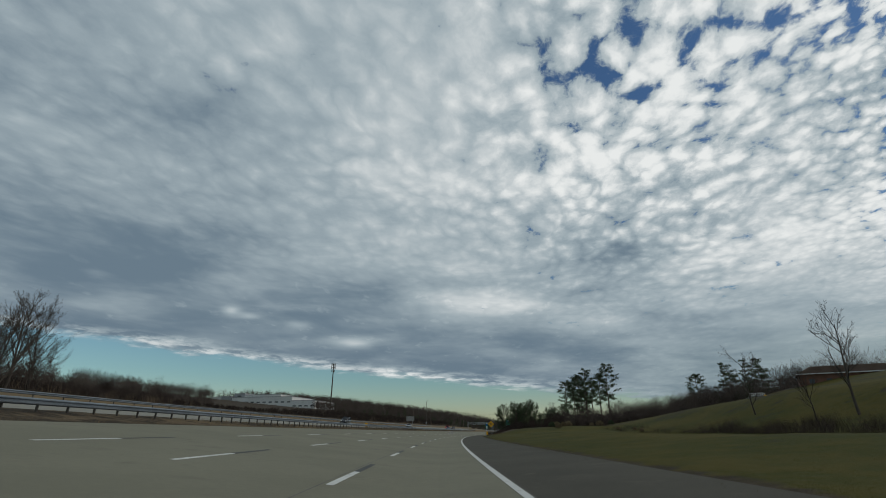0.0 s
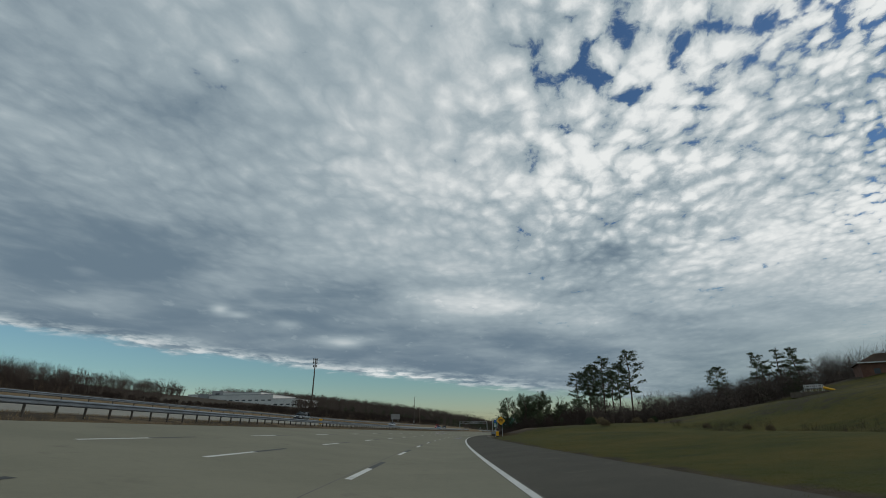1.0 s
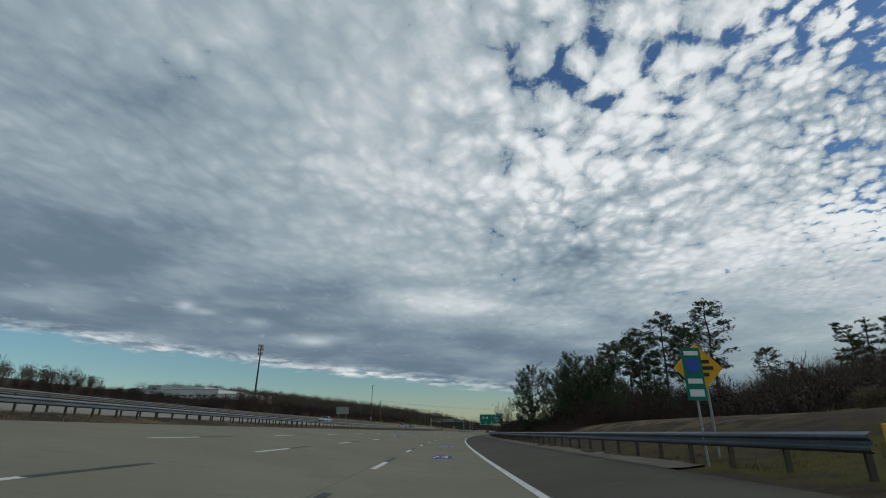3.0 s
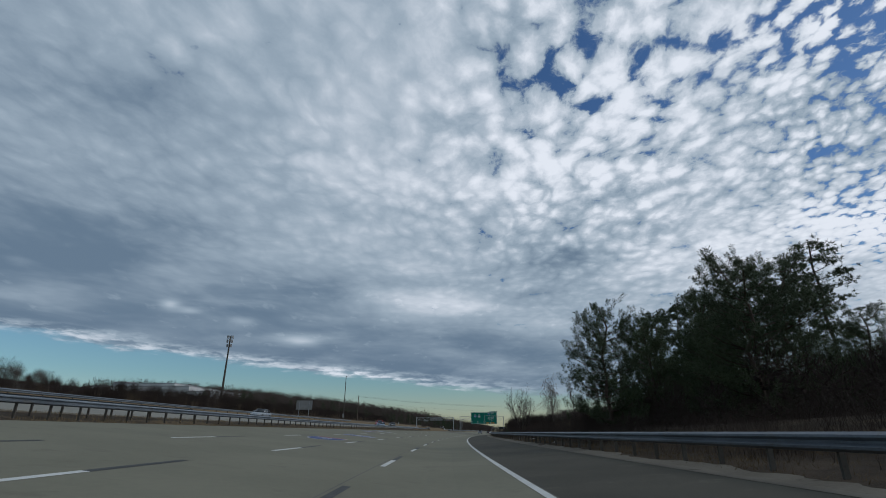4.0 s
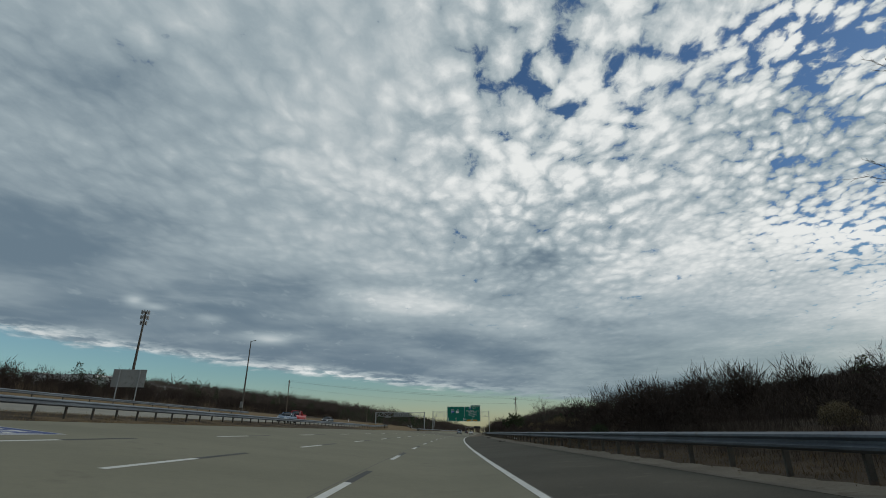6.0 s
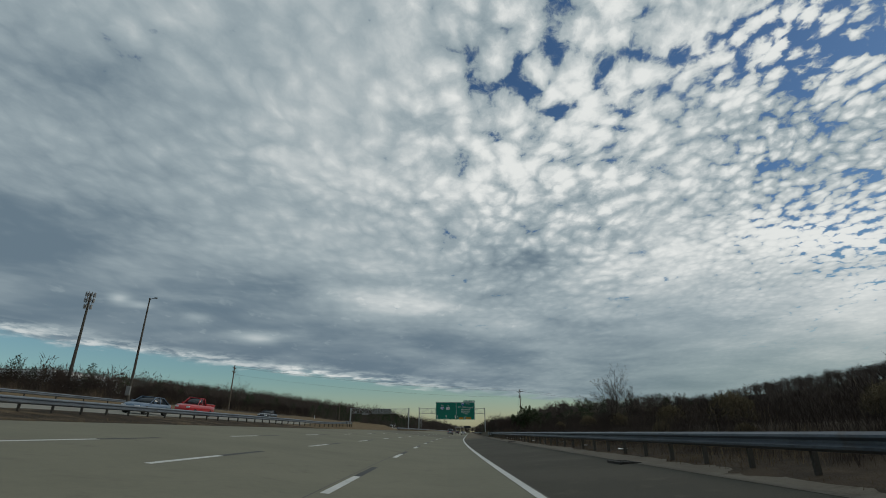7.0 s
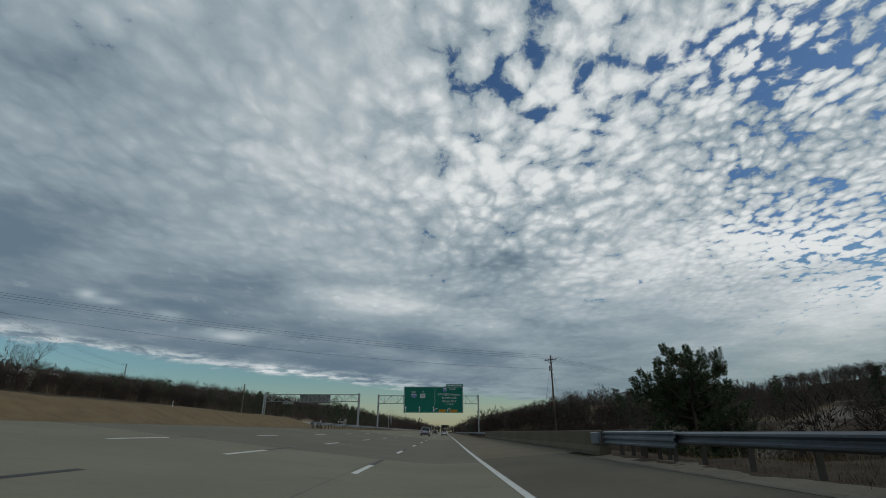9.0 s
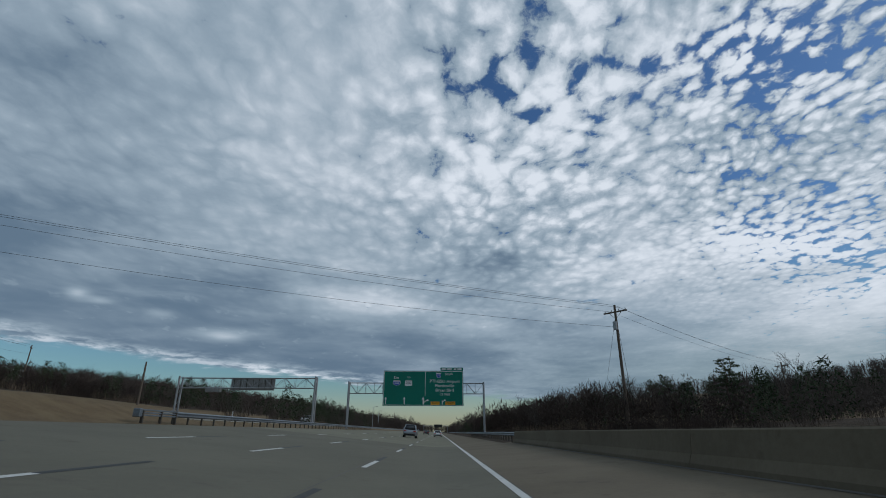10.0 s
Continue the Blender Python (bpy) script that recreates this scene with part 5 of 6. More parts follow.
def pine_meshes(seed, h, crown_from, width, tuft_n, needles, droop=0.0, dense=1.0, brushes=0.0):
    """Trunk with whorled limbs, and the crown of needle tufts."""
    rng = random.Random(seed)
    vs, fs, tips, ends = [], [], [], []
    pts = [Vector((0.06 * rng.gauss(0, 1) * i, 0.06 * rng.gauss(0, 1) * i, h * i / 7 - 0.2 * (i == 0))) for i in range(8)]
    tube(vs, fs, pts, [0.016 * h * (1 - 0.85 * i / 7) + 0.02 for i in range(8)], 7)
    z = h * crown_from
    while z < h * 0.97:
        q = (z - h * crown_from) / (h * (1 - crown_from))
        reach = width * (0.62 + 0.55 * q) * (1 - q) ** 0.6 * 1.35 + 0.12 * width
        for k in range(rng.choice((3, 4, 5))):
            if rng.random() > dense:
                continue
            a = rng.uniform(0, 2 * math.pi)
            r = reach * rng.uniform(0.55, 1.1)
            i = min(int(z / h * 7), 6)
            p = pts[i].lerp(pts[i + 1], z / h * 7 - i)
            rise = r * (0.25 + 0.35 * q - droop)
            line = [p, p + Vector((math.cos(a) * r * 0.5, math.sin(a) * r * 0.5, rise * 0.3)), p + Vector((math.cos(a) * r, math.sin(a) * r, rise))]
            tube(vs, fs, line, [0.02 + 0.012 * r, 0.015 + 0.006 * r, 0.01], 3)
            m = max(3, int(r * 5))
            for j in range(m):
                f = 0.22 + 0.78 * (j + rng.random()) / m
                e = line[1].lerp(line[2], max(0, f * 2 - 1)) if f > 0.5 else line[0].lerp(line[1], f * 2)
                e = e + Vector((rng.gauss(0, 0.22), rng.gauss(0, 0.22), rng.gauss(0.08, 0.12))) * min(1.0, 0.5 + r * 0.3)
                (ends if brushes and f > 0.58 else tips).append(e)
        z += h * (1 - crown_from) / 17 * rng.uniform(0.7, 1.2)
    tips.append(pts[-1])
    v, f = tufts(rng, tips, tuft_n, needles, needles * 0.10)
    if brushes:
        v2, f2 = candles(rng, ends, 5 * tuft_n, brushes, 0.24 * brushes ** 0.5, 0.020 + 0.010 * brushes)
        v, f = np.concatenate([v, v2]), np.concatenate([f, f2 + len(v)])
    return mesh_of("trunk", vs, fs, M["pine_bark"]), mesh_of("crown", v, f, M["needles"])


def tall_pine_meshes(seed, h, crown_from, reach, clump):
    """A bare trunk with few long limbs that end in flat clumps of needles."""
    rng = random.Random(seed)
    vs, fs, tips = [], [], []
    pts = [Vector((0.05 * rng.gauss(0, 1) * i, 0.05 * rng.gauss(0, 1) * i, h * i / 7 - 0.2 * (i == 0))) for i in range(8)]
    tube(vs, fs, pts, [0.013 * h * (1 - 0.8 * i / 7) + 0.02 for i in range(8)], 7)
    n = 36
    for k in range(n):
        q = (k + rng.random()) / n
        z = h * (crown_from + (0.985 - crown_from) * q)
        i = min(int(z / h * 7), 6)
        p = pts[i].lerp(pts[i + 1], z / h * 7 - i)
        a = 2.4 * k + rng.uniform(-0.6, 0.6)
        r = reach * (0.45 + 1.1 * math.sin(math.pi * min(0.25 + 0.7 * q, 1.0))) * rng.uniform(0.5, 1.0) * (0.6 if q < 0.15 else 1.0)
        end = p + Vector((math.cos(a) * r, math.sin(a) * r, r * rng.uniform(0.15, 0.5)))
        tube(vs, fs, [p, p.lerp(end, 0.5) - Vector((0, 0, 0.05 * r)), end], [0.05, 0.035, 0.015], 3)
        for j in range(clump):
            e = p.lerp(end, rng.uniform(0.55, 1.08))
            tips.append(e + Vector((rng.gauss(0, 0.42), rng.gauss(0, 0.42), rng.gauss(0.10, 0.2))))
    v, f = tufts(rng, tips, 18, 0.38, 0.062)
    return mesh_of("trunk", vs, fs, M["pine_bark"]), mesh_of("crown", v, f, M["needles"])


PINE_NEAR = [pine_meshes(11, 9, 0.05, 3.2, 18, 0.34, brushes=0.78), pine_meshes(12, 9, 0.04, 3.3, 18, 0.34, brushes=0.78), pine_meshes(13, 8.5, 0.03, 3.1, 18, 0.34, brushes=0.78)]
PINE_YOUNG = [pine_meshes(14, 4.2, 0.03, 1.75, 28, 0.30, brushes=0.40), pine_meshes(19, 4.2, 0.03, 1.6, 28, 0.30, brushes=0.40)]
PINE_TALL = [tall_pine_meshes(21, 20, 0.40, 2.9, 32), tall_pine_meshes(22, 20, 0.38, 2.7, 32), tall_pine_meshes(24, 20, 0.50, 3.1, 34)]
PINE_CONE = [pine_meshes(31, 14, 0.05, 3.6, 30, 0.42, 0.4), pine_meshes(32, 14, 0.08, 3.2, 30, 0.42, 0.4)]


def above(s, l, top):
    """Height of a tree whose top stands so far above the plain valley."""
    return top - float(rise(s, l))


def pine(s, l, h, pair, base_h, turn, label, dz=0.0):
    h = above(s, l, h)
    root = thing("pine_tree", stand(s, l, dz, turn) @ Matrix.Scale(h / base_h, 4), label, "tree", "pine trees")
    part_me("trunk", pair[0], root)
    part_me("crown", pair[1], root)
    return root


def bush_mesh(seed, r, h, n, mat):
    """A rounded shrub with an uneven, twiggy outline."""
    rng = random.Random(seed)
    pts = []
    for k in range(n):
        a, c = rng.uniform(0, 2 * math.pi), rng.uniform(-0.25, 1.0)
        q = rng.random() ** 0.3 * (0.85 + 0.22 * noise.noise(Vector((2.2 * math.cos(a), 2.2 * math.sin(a), 2 * c + seed))))
        ring = math.sqrt(max(0.0, 1 - c * c)) if c > 0 else 1.0
        pts.append((r * q * ring * math.cos(a), r * q * ring * math.sin(a), max(0.04, h * (0.28 + 0.68 * c * q))))
    v, f = tufts(rng, pts, 19, 0.21, 0.021, 1.0, 0.07)
    return mesh_of("foliage", v, f, mat)


BUSH = [bush_mesh(41, 1.2, 1.7, 330, M["cedar"]), bush_mesh(42, 1.1, 2.0, 330, M["cedar"]), bush_mesh(43, 1.3, 1.9, 360, M["tan_shrub"])]


def bush(s, l, size, which, label, dz=0.0):
    root = thing("bush", stand(s, l, dz, 37 * which + s) @ Matrix.Scale(size * 0.9, 4), label, "bush", "bushes")
    part_me("foliage", BUSH[which], root)


# pines that crowd the guardrail
near = ((175.3, 10.6, 9.2, 0), (165.3, 14.9, 9.0, 1), (170.0, 15.0, 7.0, 2), (161.5, 17.5, 5.2, 0), (168.0, 18.5, 9.6, 1), (180.0, 15.5, 9.4, 2), (174.0, 17.5, 9.2, 0), (184.5, 17.5, 9.0, 1), (178.0, 20.5, 10.0, 2), (212.0, 30.0, 9.0, 0), (215.0, 34.0, 9.8, 1), (220.0, 37.0, 10.5, 2), (208.0, 28.0, 8.4, 1), (226.0, 43.0, 11.5, 0), (157.5, 21.5, 5.0, 1), (228.0, 28.6, 7.2, 1), (221.0, 25.5, 7.8, 2), (224.0, 31.0, 8.6, 0))
for i, (s, l, h, k) in enumerate(near):
    pine(s, l, h, PINE_NEAR[k], 9.6, 71 * i, "dense dark green pine with bushy needle tufts behind the guardrail")
tall = ((210.0, 51.6, 24.2, 0), (215.0, 43.7, 23.0, 1), (228.0, 42.3, 22.1, 2), (221.0, 50.0, 21.8, 1), (235.3, 37.4, 20.6, 0), (235.7, 41.7, 21.7, 2), (318.0, 114.5, 27.0, 2), (216.0, 39.0, 17.0, 1), (224.0, 44.0, 15.5, 0), (206.0, 45.0, 17.5, 2))
for i, (s, l, h, k) in enumerate(tall):
    pine(s, l, h, PINE_TALL[k], 20.0, 53 * i, "tall pine with bare trunk and open dark crown")
cone = ((271.0, 118.3, 27.9, 0), (278.0, 128.0, 30.0, 1), (262.0, 113.0, 23.0, 1), (272.0, 132.3, 29.4, 0), (232.0, 112.0, 19.0, 0), (330.0, 122.0, 21.0, 1), (356.0, 110.0, 16.0, 0), (270.0, 100.0, 17.0, 0), (425.0, 44.0, 9.4, 0), (437.0, 52.0, 11.2, 1), (418.0, 68.0, 8.8, 1), (450.0, 46.0, 9.8, 0), (405.0, 78.0, 8.4, 0))
for i, (s, l, h, k) in enumerate(cone):
    pine(s, l, h, PINE_CONE[k], 14.0, 97 * i, "broad dark evergreen on the hillside")
for i, (s, l, h, k) in enumerate(((340.8, 13.2, 5.0, 1), (342.8, 14.6, 3.6, 0))):
    pine(s, l, h, PINE_YOUNG[k], 4.7, 31 * i, "bushy young pine beside the bridge")

bare_tree(216.3, 9.4, 7.7, 5, 20, "wide leafless tree with many upright stems behind the guardrail")
bare_tree(213.1, 13.5, 8.5, 6, 80, "tall leafless tree hung with pale dead vines")
bare_tree(284.1, 12.4, 5.4, 3, 10, "thin leafless sapling clump behind the guardrail")
bare_tree(287.5, 14.5, 4.2, 4, 140, "thin leafless sapling clump behind the guardrail")
bare_tree(237, 30, 13.0, 0, 40)
bare_tree(410, 45, 8.8, 2, 75, "rounded leafless tree in the woods beyond the bridge")
bare_tree(433, 56, 10.6, 4, 15, "rounded leafless tree in the woods beyond the bridge")
bare_tree(196, 16, 8.0, 4, 75)
bare_tree(203, 14.5, 6.2, 2, 190)
bare_tree(190, 19, 9.0, 0, 250)
for s, l, h, k, turn in ((66, -60, 14.6, 0, 30), (72, -62, 14.0, 2, 130), (74, -64, 10.0, 4, 280), (70, -66, 15.6, 2, 75), (76, -69, 15.0, 0, 200), (63, -59, 13.0, 4, 10)):
    bare_tree(s, l, h, k, turn, "large leafless tree beyond the oncoming carriageway", -1)
bare_tree(45, 35.6, 10.8, 0, 150, "tall slender leafless tree on the lawn's edge")
bare_tree(68, -78, 15.0, 2, 75, "large leafless tree beyond the oncoming carriageway", -1)
bare_tree(80, -78, 12.0, 4, 175, "leafless tree beyond the oncoming carriageway", -1)
bare_tree(49, 34.5, 6.0, 2, 160)
bare_tree(64, 37.3, 9.8, 1, 200, "leafless tree on the grassy hill")
bare_tree(405, 10.5, 4.2, 2, 20)
bare_tree(413, 12.5, 4.8, 4, 90)
bare_tree(432, 13.5, 6.0, 0, 150)
bare_tree(462, 14.0, 7.0, 2, 10)
bare_tree(402, 24.0, 5.6, 1, 310)
bare_tree(418, 47.0, 8.0, 1, 40)
bare_tree(430, 62.0, 9.2, 0, 160)
bare_tree(392, -66.0, 9.0, 4, 50)

bush(132.3, 23.9, 0.85, 0, "round dark green bush on the lawn")
bush(146.6, 40.0, 0.9, 1, "round dark green bush on the lawn")
bush(119, 21.8, 0.75, 2, "brown winter shrub on the lawn")
bush(123, 22.6, 0.7, 2, "brown winter shrub on the lawn")
bush(113, 20.0, 0.8, 0, "dark green bush on the lawn")
bush(139, 27.5, 1.0, 2, "tall pale shrub on the lawn")
bush(152, 38.0, 1.1, 2, "brown winter shrub on the lawn")
bush(107, 20.5, 0.7, 2, "brown winter shrub on the lawn")
bush(128, 22.8, 0.7, 1, "small dark green bush on the lawn")
bush(135.5, 25.5, 0.8, 2, "brown winter shrub on the lawn")
bush(111, 28.0, 0.5, 2, "brown winter shrub at the foot of the hill")
bush(98, 30.0, 0.5, 2, "brown winter shrub at the foot of the hill")
bush(91, 31.0, 0.42, 2, "brown winter shrub at the foot of the hill")
bush(86, 30.5, 0.45, 2, "brown winter shrub at the foot of the hill")
bush(241, 9.0, 0.6, 0, "dark green bush behind the guardrail")
bush(262, 9.6, 0.34, 2, "tawny shrub behind the guardrail")
bush(269, 9.8, 0.42, 2, "tawny shrub behind the guardrail")
for s, l, size in ((272.0, 11.6, 0.72), (266.5, 11.8, 0.88), (281.0, 11.8, 0.65), (297.0, 11.0, 0.56), (258.5, 11.6, 0.68), (290.0, 12.0, 0.72)):
    bush(s, l, size, 2, "broad tawny shrub behind the guardrail")
bush(224, 10.5, 0.5, 2, "tawny shrub behind the guardrail")


# ---------- thickets and woods ----------
def blades(gen, base, n, height, width, lean, fork=0):
    """Thin upright stems: three-cornered slivers from each base point."""
    b = np.repeat(base, n, 0)
    k = len(b)
    h = np.repeat(np.broadcast_to(height, len(base)), n) * gen.uniform(0.55, 1.06, k)
    off = gen.normal(0, 1, (k, 2)) * lean[0]
    foot = b + np.stack([off[:, 0], off[:, 1], np.zeros(k)], 1)
    tip = foot + np.stack([gen.normal(0, 1, k) * lean[1] * h, gen.normal(0, 1, k) * lean[1] * h, h], 1)
    a = gen.uniform(0, math.pi, k)
    w = np.stack([np.cos(a), np.sin(a), np.zeros(k)], 1) * (width * gen.uniform(0.6, 1.4, (k, 1)))
    v = [np.stack([foot - w / 2, foot + w / 2, tip], 1)]
    for _ in range(fork):
        q = gen.uniform(0.25, 0.9, (k, 1))
        p = foot + (tip - foot) * q
        d = np.stack([gen.normal(0, 0.55, k), gen.normal(0, 0.55, k), gen.uniform(0.15, 0.8, k)], 1) * (h * 0.38)[:, None]
        w2 = np.stack([-d[:, 1], d[:, 0], 0 * h], 1)
        w2 = w2 / (np.linalg.norm(w2, axis=1)[:, None] + 1e-6) * width * 0.6
        v.append(np.stack([p - w2 / 2, p + w2 / 2, p + d], 1))
    v = np.concatenate(v).reshape(-1, 3)
    return v


def stuff(name, v, mat, label, category):
    me = bpy.data.meshes.new(name)
    n = len(v) // 3
    me.vertices.add(3 * n)
    me.vertices.foreach_set("co", v.astype(np.float32).ravel())
    me.loops.add(3 * n)
    me.loops.foreach_set("vertex_index", np.arange(3 * n, dtype=np.int32))
    me.polygons.add(n)
    me.polygons.foreach_set("loop_start", np.arange(0, 3 * n, 3, dtype=np.int32))
    me.materials.append(mat)
    me.update(calc_edges=True)
    return tagged(new(name, me), label, category, "", "stuff")


gen = np.random.default_rng(7)


def scatter(n, s0, s1, l0, l1, power=1.0, everywhere=False):
    s = gen.uniform(s0, s1, n)
    l = l0 + (l1 - l0) * gen.random(n) ** power
    # open meadow between the road and the warehouse
    meadow = (l < -50) & (s > np.where(l > -110, -1.78 * l + 4, 200 + 1.27 * (-l - 110))) & (s < 100 - 1.86 * l) & (s < 655) & ~((s > 520) & (l > -245))
    lane = (l > 9) & (s > 338) & (s < 500) & (np.abs(l - np.interp(s, (340, 354, 375, 405, 440, 484), (9, 21, 42, 66, 97, 136))) < np.interp(s, (345, 362, 420, 484), (6.5, 4.6, 4.6, 4.2)))
    # open grassy hill on the right
    edge = np.interp(l, (26, 34, 40, 60, 80, 102, 120, 160), (60, 130, 152, 172, 194, 210, 228, 250))
    hill = (l > 34) & (s > -20) & (s < edge)
    keep = (~meadow | everywhere) & ~lane & ~hill
    return s[keep], l[keep]


def canopy(s, l):
    """Height of the treetops over the plain valley, right of the road."""
    low = 2.6 + 0.10 * (l - 11) + 1.4 * bump(s, 148, 156, 188, 198) * bump(l, 11, 14, 24, 30) + 1.0 * bump(s, 230, 238, 247, 256) * bump(l, 8, 11, 24, 34)
    low = low * (1 - 0.15 * smooth(252, 275, s))
    high = 5.0 + 0.072 * l + 1.8 * smooth(60, 95, l) + 0.12 * np.maximum(l - 82, 0)
    return low + np.maximum(high - low, 0) * smooth(-15, 5, l - 0.9 * (s - 176)) * smooth(20, 32, l)


def brush_top(s, l):
    """Height of the brush over the plain valley, left of the road."""
    bank = np.clip(-0.6 + 0.046 * s + 0.077 * l, 0.6, 3.2)
    return np.where((l < -56) & (s > -1.62 * l), bank, 4.1 + 0.040 * (-l - 60))


def thicket(n, s0, s1, l0, l1, h0, h1, stems, width, fork, mat, label, power=1.0, name="thicket", top=None, everywhere=False):
    s, l = scatter(n, s0, s1, l0, l1, power, everywhere)
    if width >= 0.03:
        stems, width = int(stems * 0.8), 0.012 + width * 0.5
    f = np.abs((l - l0) / (l1 - l0))
    wave = 0.97 + 0.32 * np.array([noise.noise(Vector((a * 0.09, b * 0.09, 1.0))) for a, b in zip(s, l)])
    h = (h0 + (h1 - h0) * f if top is None else 0.60 * np.maximum(top(s, l) - rise(s, l), 1.2)) * wave * gen.uniform(0.78, 1.06, len(s))
    v = blades(gen, places(s, l, -0.05), stems, h, width, (0.55, 0.27), fork)
    return stuff(name, v, mat, label, "thicket")


# right side, behind the guardrail
thicket(1250, 150, 306, 8.3, 24, 0, 0, 34, 0.011, 5, M["twigs"], "dense brown leafless thicket behind the guardrail", 0.8, top=canopy)
thicket(1000, 150, 322, 7.6, 11.0, 0.5, 1.15, 28, 0.010, 4, M["twigs"], "low brown brush close behind the guardrail")
thicket(45, 180, 304, 9.0, 20, 1.1, 1.7, 34, 0.012, 4, M["pale_twigs"], "pale tawny brush behind the guardrail", 0.8)
thicket(560, 185, 318, 20, 60, 0, 0, 34, 0.05, 4, M["twigs"], "dark brown winter woodland edge", top=canopy)
thicket(700, 352, 520, 9.5, 34, 0.9, 1.9, 44, 0.024, 4, M["twigs"], "dense brown woodland beside the bridge")
thicket(200, 336, 356, 8.6, 22, 2.2, 3.2, 40, 0.016, 4, M["twigs"], "low brush on the bank below the bridge")
thicket(70, 400, 470, 10, 20, 1.2, 2.2, 30, 0.026, 4, M["pale_twigs"], "pale brush beside the bridge")
thicket(700, 385, 620, 25, 130, 2.2, 3.2, 34, 0.045, 4, M["woods"], "dark winter woods on the slope")
thicket(450, 180, 360, 45, 150, 0, 0, 34, 0.11, 4, M["woods"], "dark winter woods behind the lawn", top=canopy)
thicket(150, 24, 62, 27, 33, 0.9, 1.5, 36, 0.02, 4, M["twigs"], "brown brush along the lawn's far edge")
thicket(36, 60, 112, 28, 33, 0.7, 1.1, 36, 0.02, 4, M["twigs"], "low brush at the foot of the grassy hill")
# left side, beyond the oncoming carriageway
thicket(850, 30, 470, -58, -82, 1.9, 2.8, 30, 0.055, 3, M["twigs"], "brown brush beyond the oncoming carriageway")
thicket(420, 40, 260, -57, -140, 0, 0, 34, 0.07, 4, M["twigs"], "dense brown woods beyond the oncoming carriageway", 1.3, top=brush_top)
thicket(420, 118, 300, -58, -92, 0, 0, 32, 0.06, 4, M["twigs"], "dense brown brush before the meadow", 1.2, top=brush_top, everywhere=True)
thicket(160, 30, 470, -54, -66, 1.4, 2.4, 30, 0.045, 3, M["pale_twigs"], "pale brush beyond the oncoming carriageway")
thicket(450, 20, 520, -80, -140, 3.0, 4.2, 30, 0.12, 4, M["woods"], "winter woods beyond the oncoming carriageway")
thicket(420, 110, 460, -108, -230, 3.0, 5.5, 28, 0.16, 3, M["woods"], "winter woods beyond the meadow")
thicket(280, 440, 640, -24, -70, 3.0, 4.6, 30, 0.11, 4, M["woods"], "winter woods behind the gantry")


def crowns(gen, base, height, n, width):
    """Bare far trees: a stem and a rounded spray of twigs each."""
    k = len(base)
    out = [blades(gen, base, 2, height * 0.9, width * 1.6, (0.1, 0.03), 0)]
    n, width = int(n * 1.1), 0.012 + width * 0.66
    b = np.repeat(base, n, 0)
    h = np.repeat(height, n)
    m = len(b)
    d = gen.normal(0, 1, (m, 3))
    d = d / np.linalg.norm(d, axis=1)[:, None] * gen.random((m, 1)) ** 0.45
    start = b + np.stack([0 * h, 0 * h, h * 0.58], 1) + d * np.stack([h * 0.30, h * 0.30, h * 0.36], 1)
    tip = start + (d * 0.5 + np.stack([gen.normal(0, 0.35, m), gen.normal(0, 0.35, m), gen.uniform(0.1, 0.9, m)], 1)) * (h * 0.15)[:, None]
    side = np.cross(tip - start, gen.normal(0, 1, (m, 3)))
    side = side / (np.linalg.norm(side, axis=1)[:, None] + 1e-6) * width
    out.append(np.stack([start - side / 2, start + side / 2, tip], 1).reshape(-1, 3))
    if width > 0.030:
        # dense heart of crossing branches in the distant trees
        c, g = np.repeat(base, 44, 0), np.repeat(height, 44)
        d = gen.normal(0, 1, c.shape)
        d = d / np.linalg.norm(d, axis=1)[:, None] * gen.random((len(c), 1)) ** 0.5
        c = c + np.stack([d[:, 0] * g * 0.22, d[:, 1] * g * 0.22, g * (0.44 + 0.32 * d[:, 2])], 1)
        e, f = gen.uniform(-0.07, 0.07, c.shape) * g[:, None], gen.uniform(-0.07, 0.07, c.shape) * g[:, None]
        out.append(np.stack([c, c + e, c + f], 1).reshape(-1, 3))
    return np.concatenate(out)


def far_woods(n, s0, s1, l0, l1, h0, h1, twigs, width, mat, label, top=None, everywhere=False):
    s, l = scatter(n, s0, s1, l0, l1, 1.0, everywhere)
    if width >= 0.25:
        twigs, width = int(twigs * 0.7), width * 1.25
    h = gen.uniform(h0, h1, len(s)) if top is None else np.maximum(top(s, l) - rise(s, l), 1.5) * gen.uniform(h0, h1, len(s))
    stuff("far_woods", crowns(gen, places(s, l, -0.3), h, int(twigs * 0.8), width * 1.1), mat, label, "woods")


far_woods(900, 760, 1150, -560, -90, 13, 20, 110, 0.42, M["woods"], "far leafless woods on the rise")
far_woods(500, 620, 900, -330, -60, 9, 13, 110, 0.3, M["woods"], "leafless woods in the middle distance")
far_woods(450, 700, 1300, -80, -22, 7, 12, 110, 0.3, M["woods"], "far woods along the carriageway")
far_woods(600, 480, 1300, 12, 60, 7, 10, 110, 0.25, M["woods"], "far woods along the shoulder")
far_woods(260, 1350, 1500, -120, 120, 10, 15, 70, 0.7, M["woods"], "hazy woods at the end of the road")
far_woods(500, 320, 700, 90, 420, 6, 8.5, 110, 0.3, M["woods"], "leafless woods on the hill")
far_woods(420, 430, 640, 150, 235, 6, 8, 120, 0.2, M["woods"], "leafless woods over the ridge")
far_woods(330, 460, 780, 40, 115, 5, 7.5, 130, 0.22, M["woods"], "leafless woods on the far ridge")
far_woods(200, 415, 560, 12, 50, 4.2, 6.4, 220, 0.06, M["twigs"], "rounded brown trees beyond the bridge")
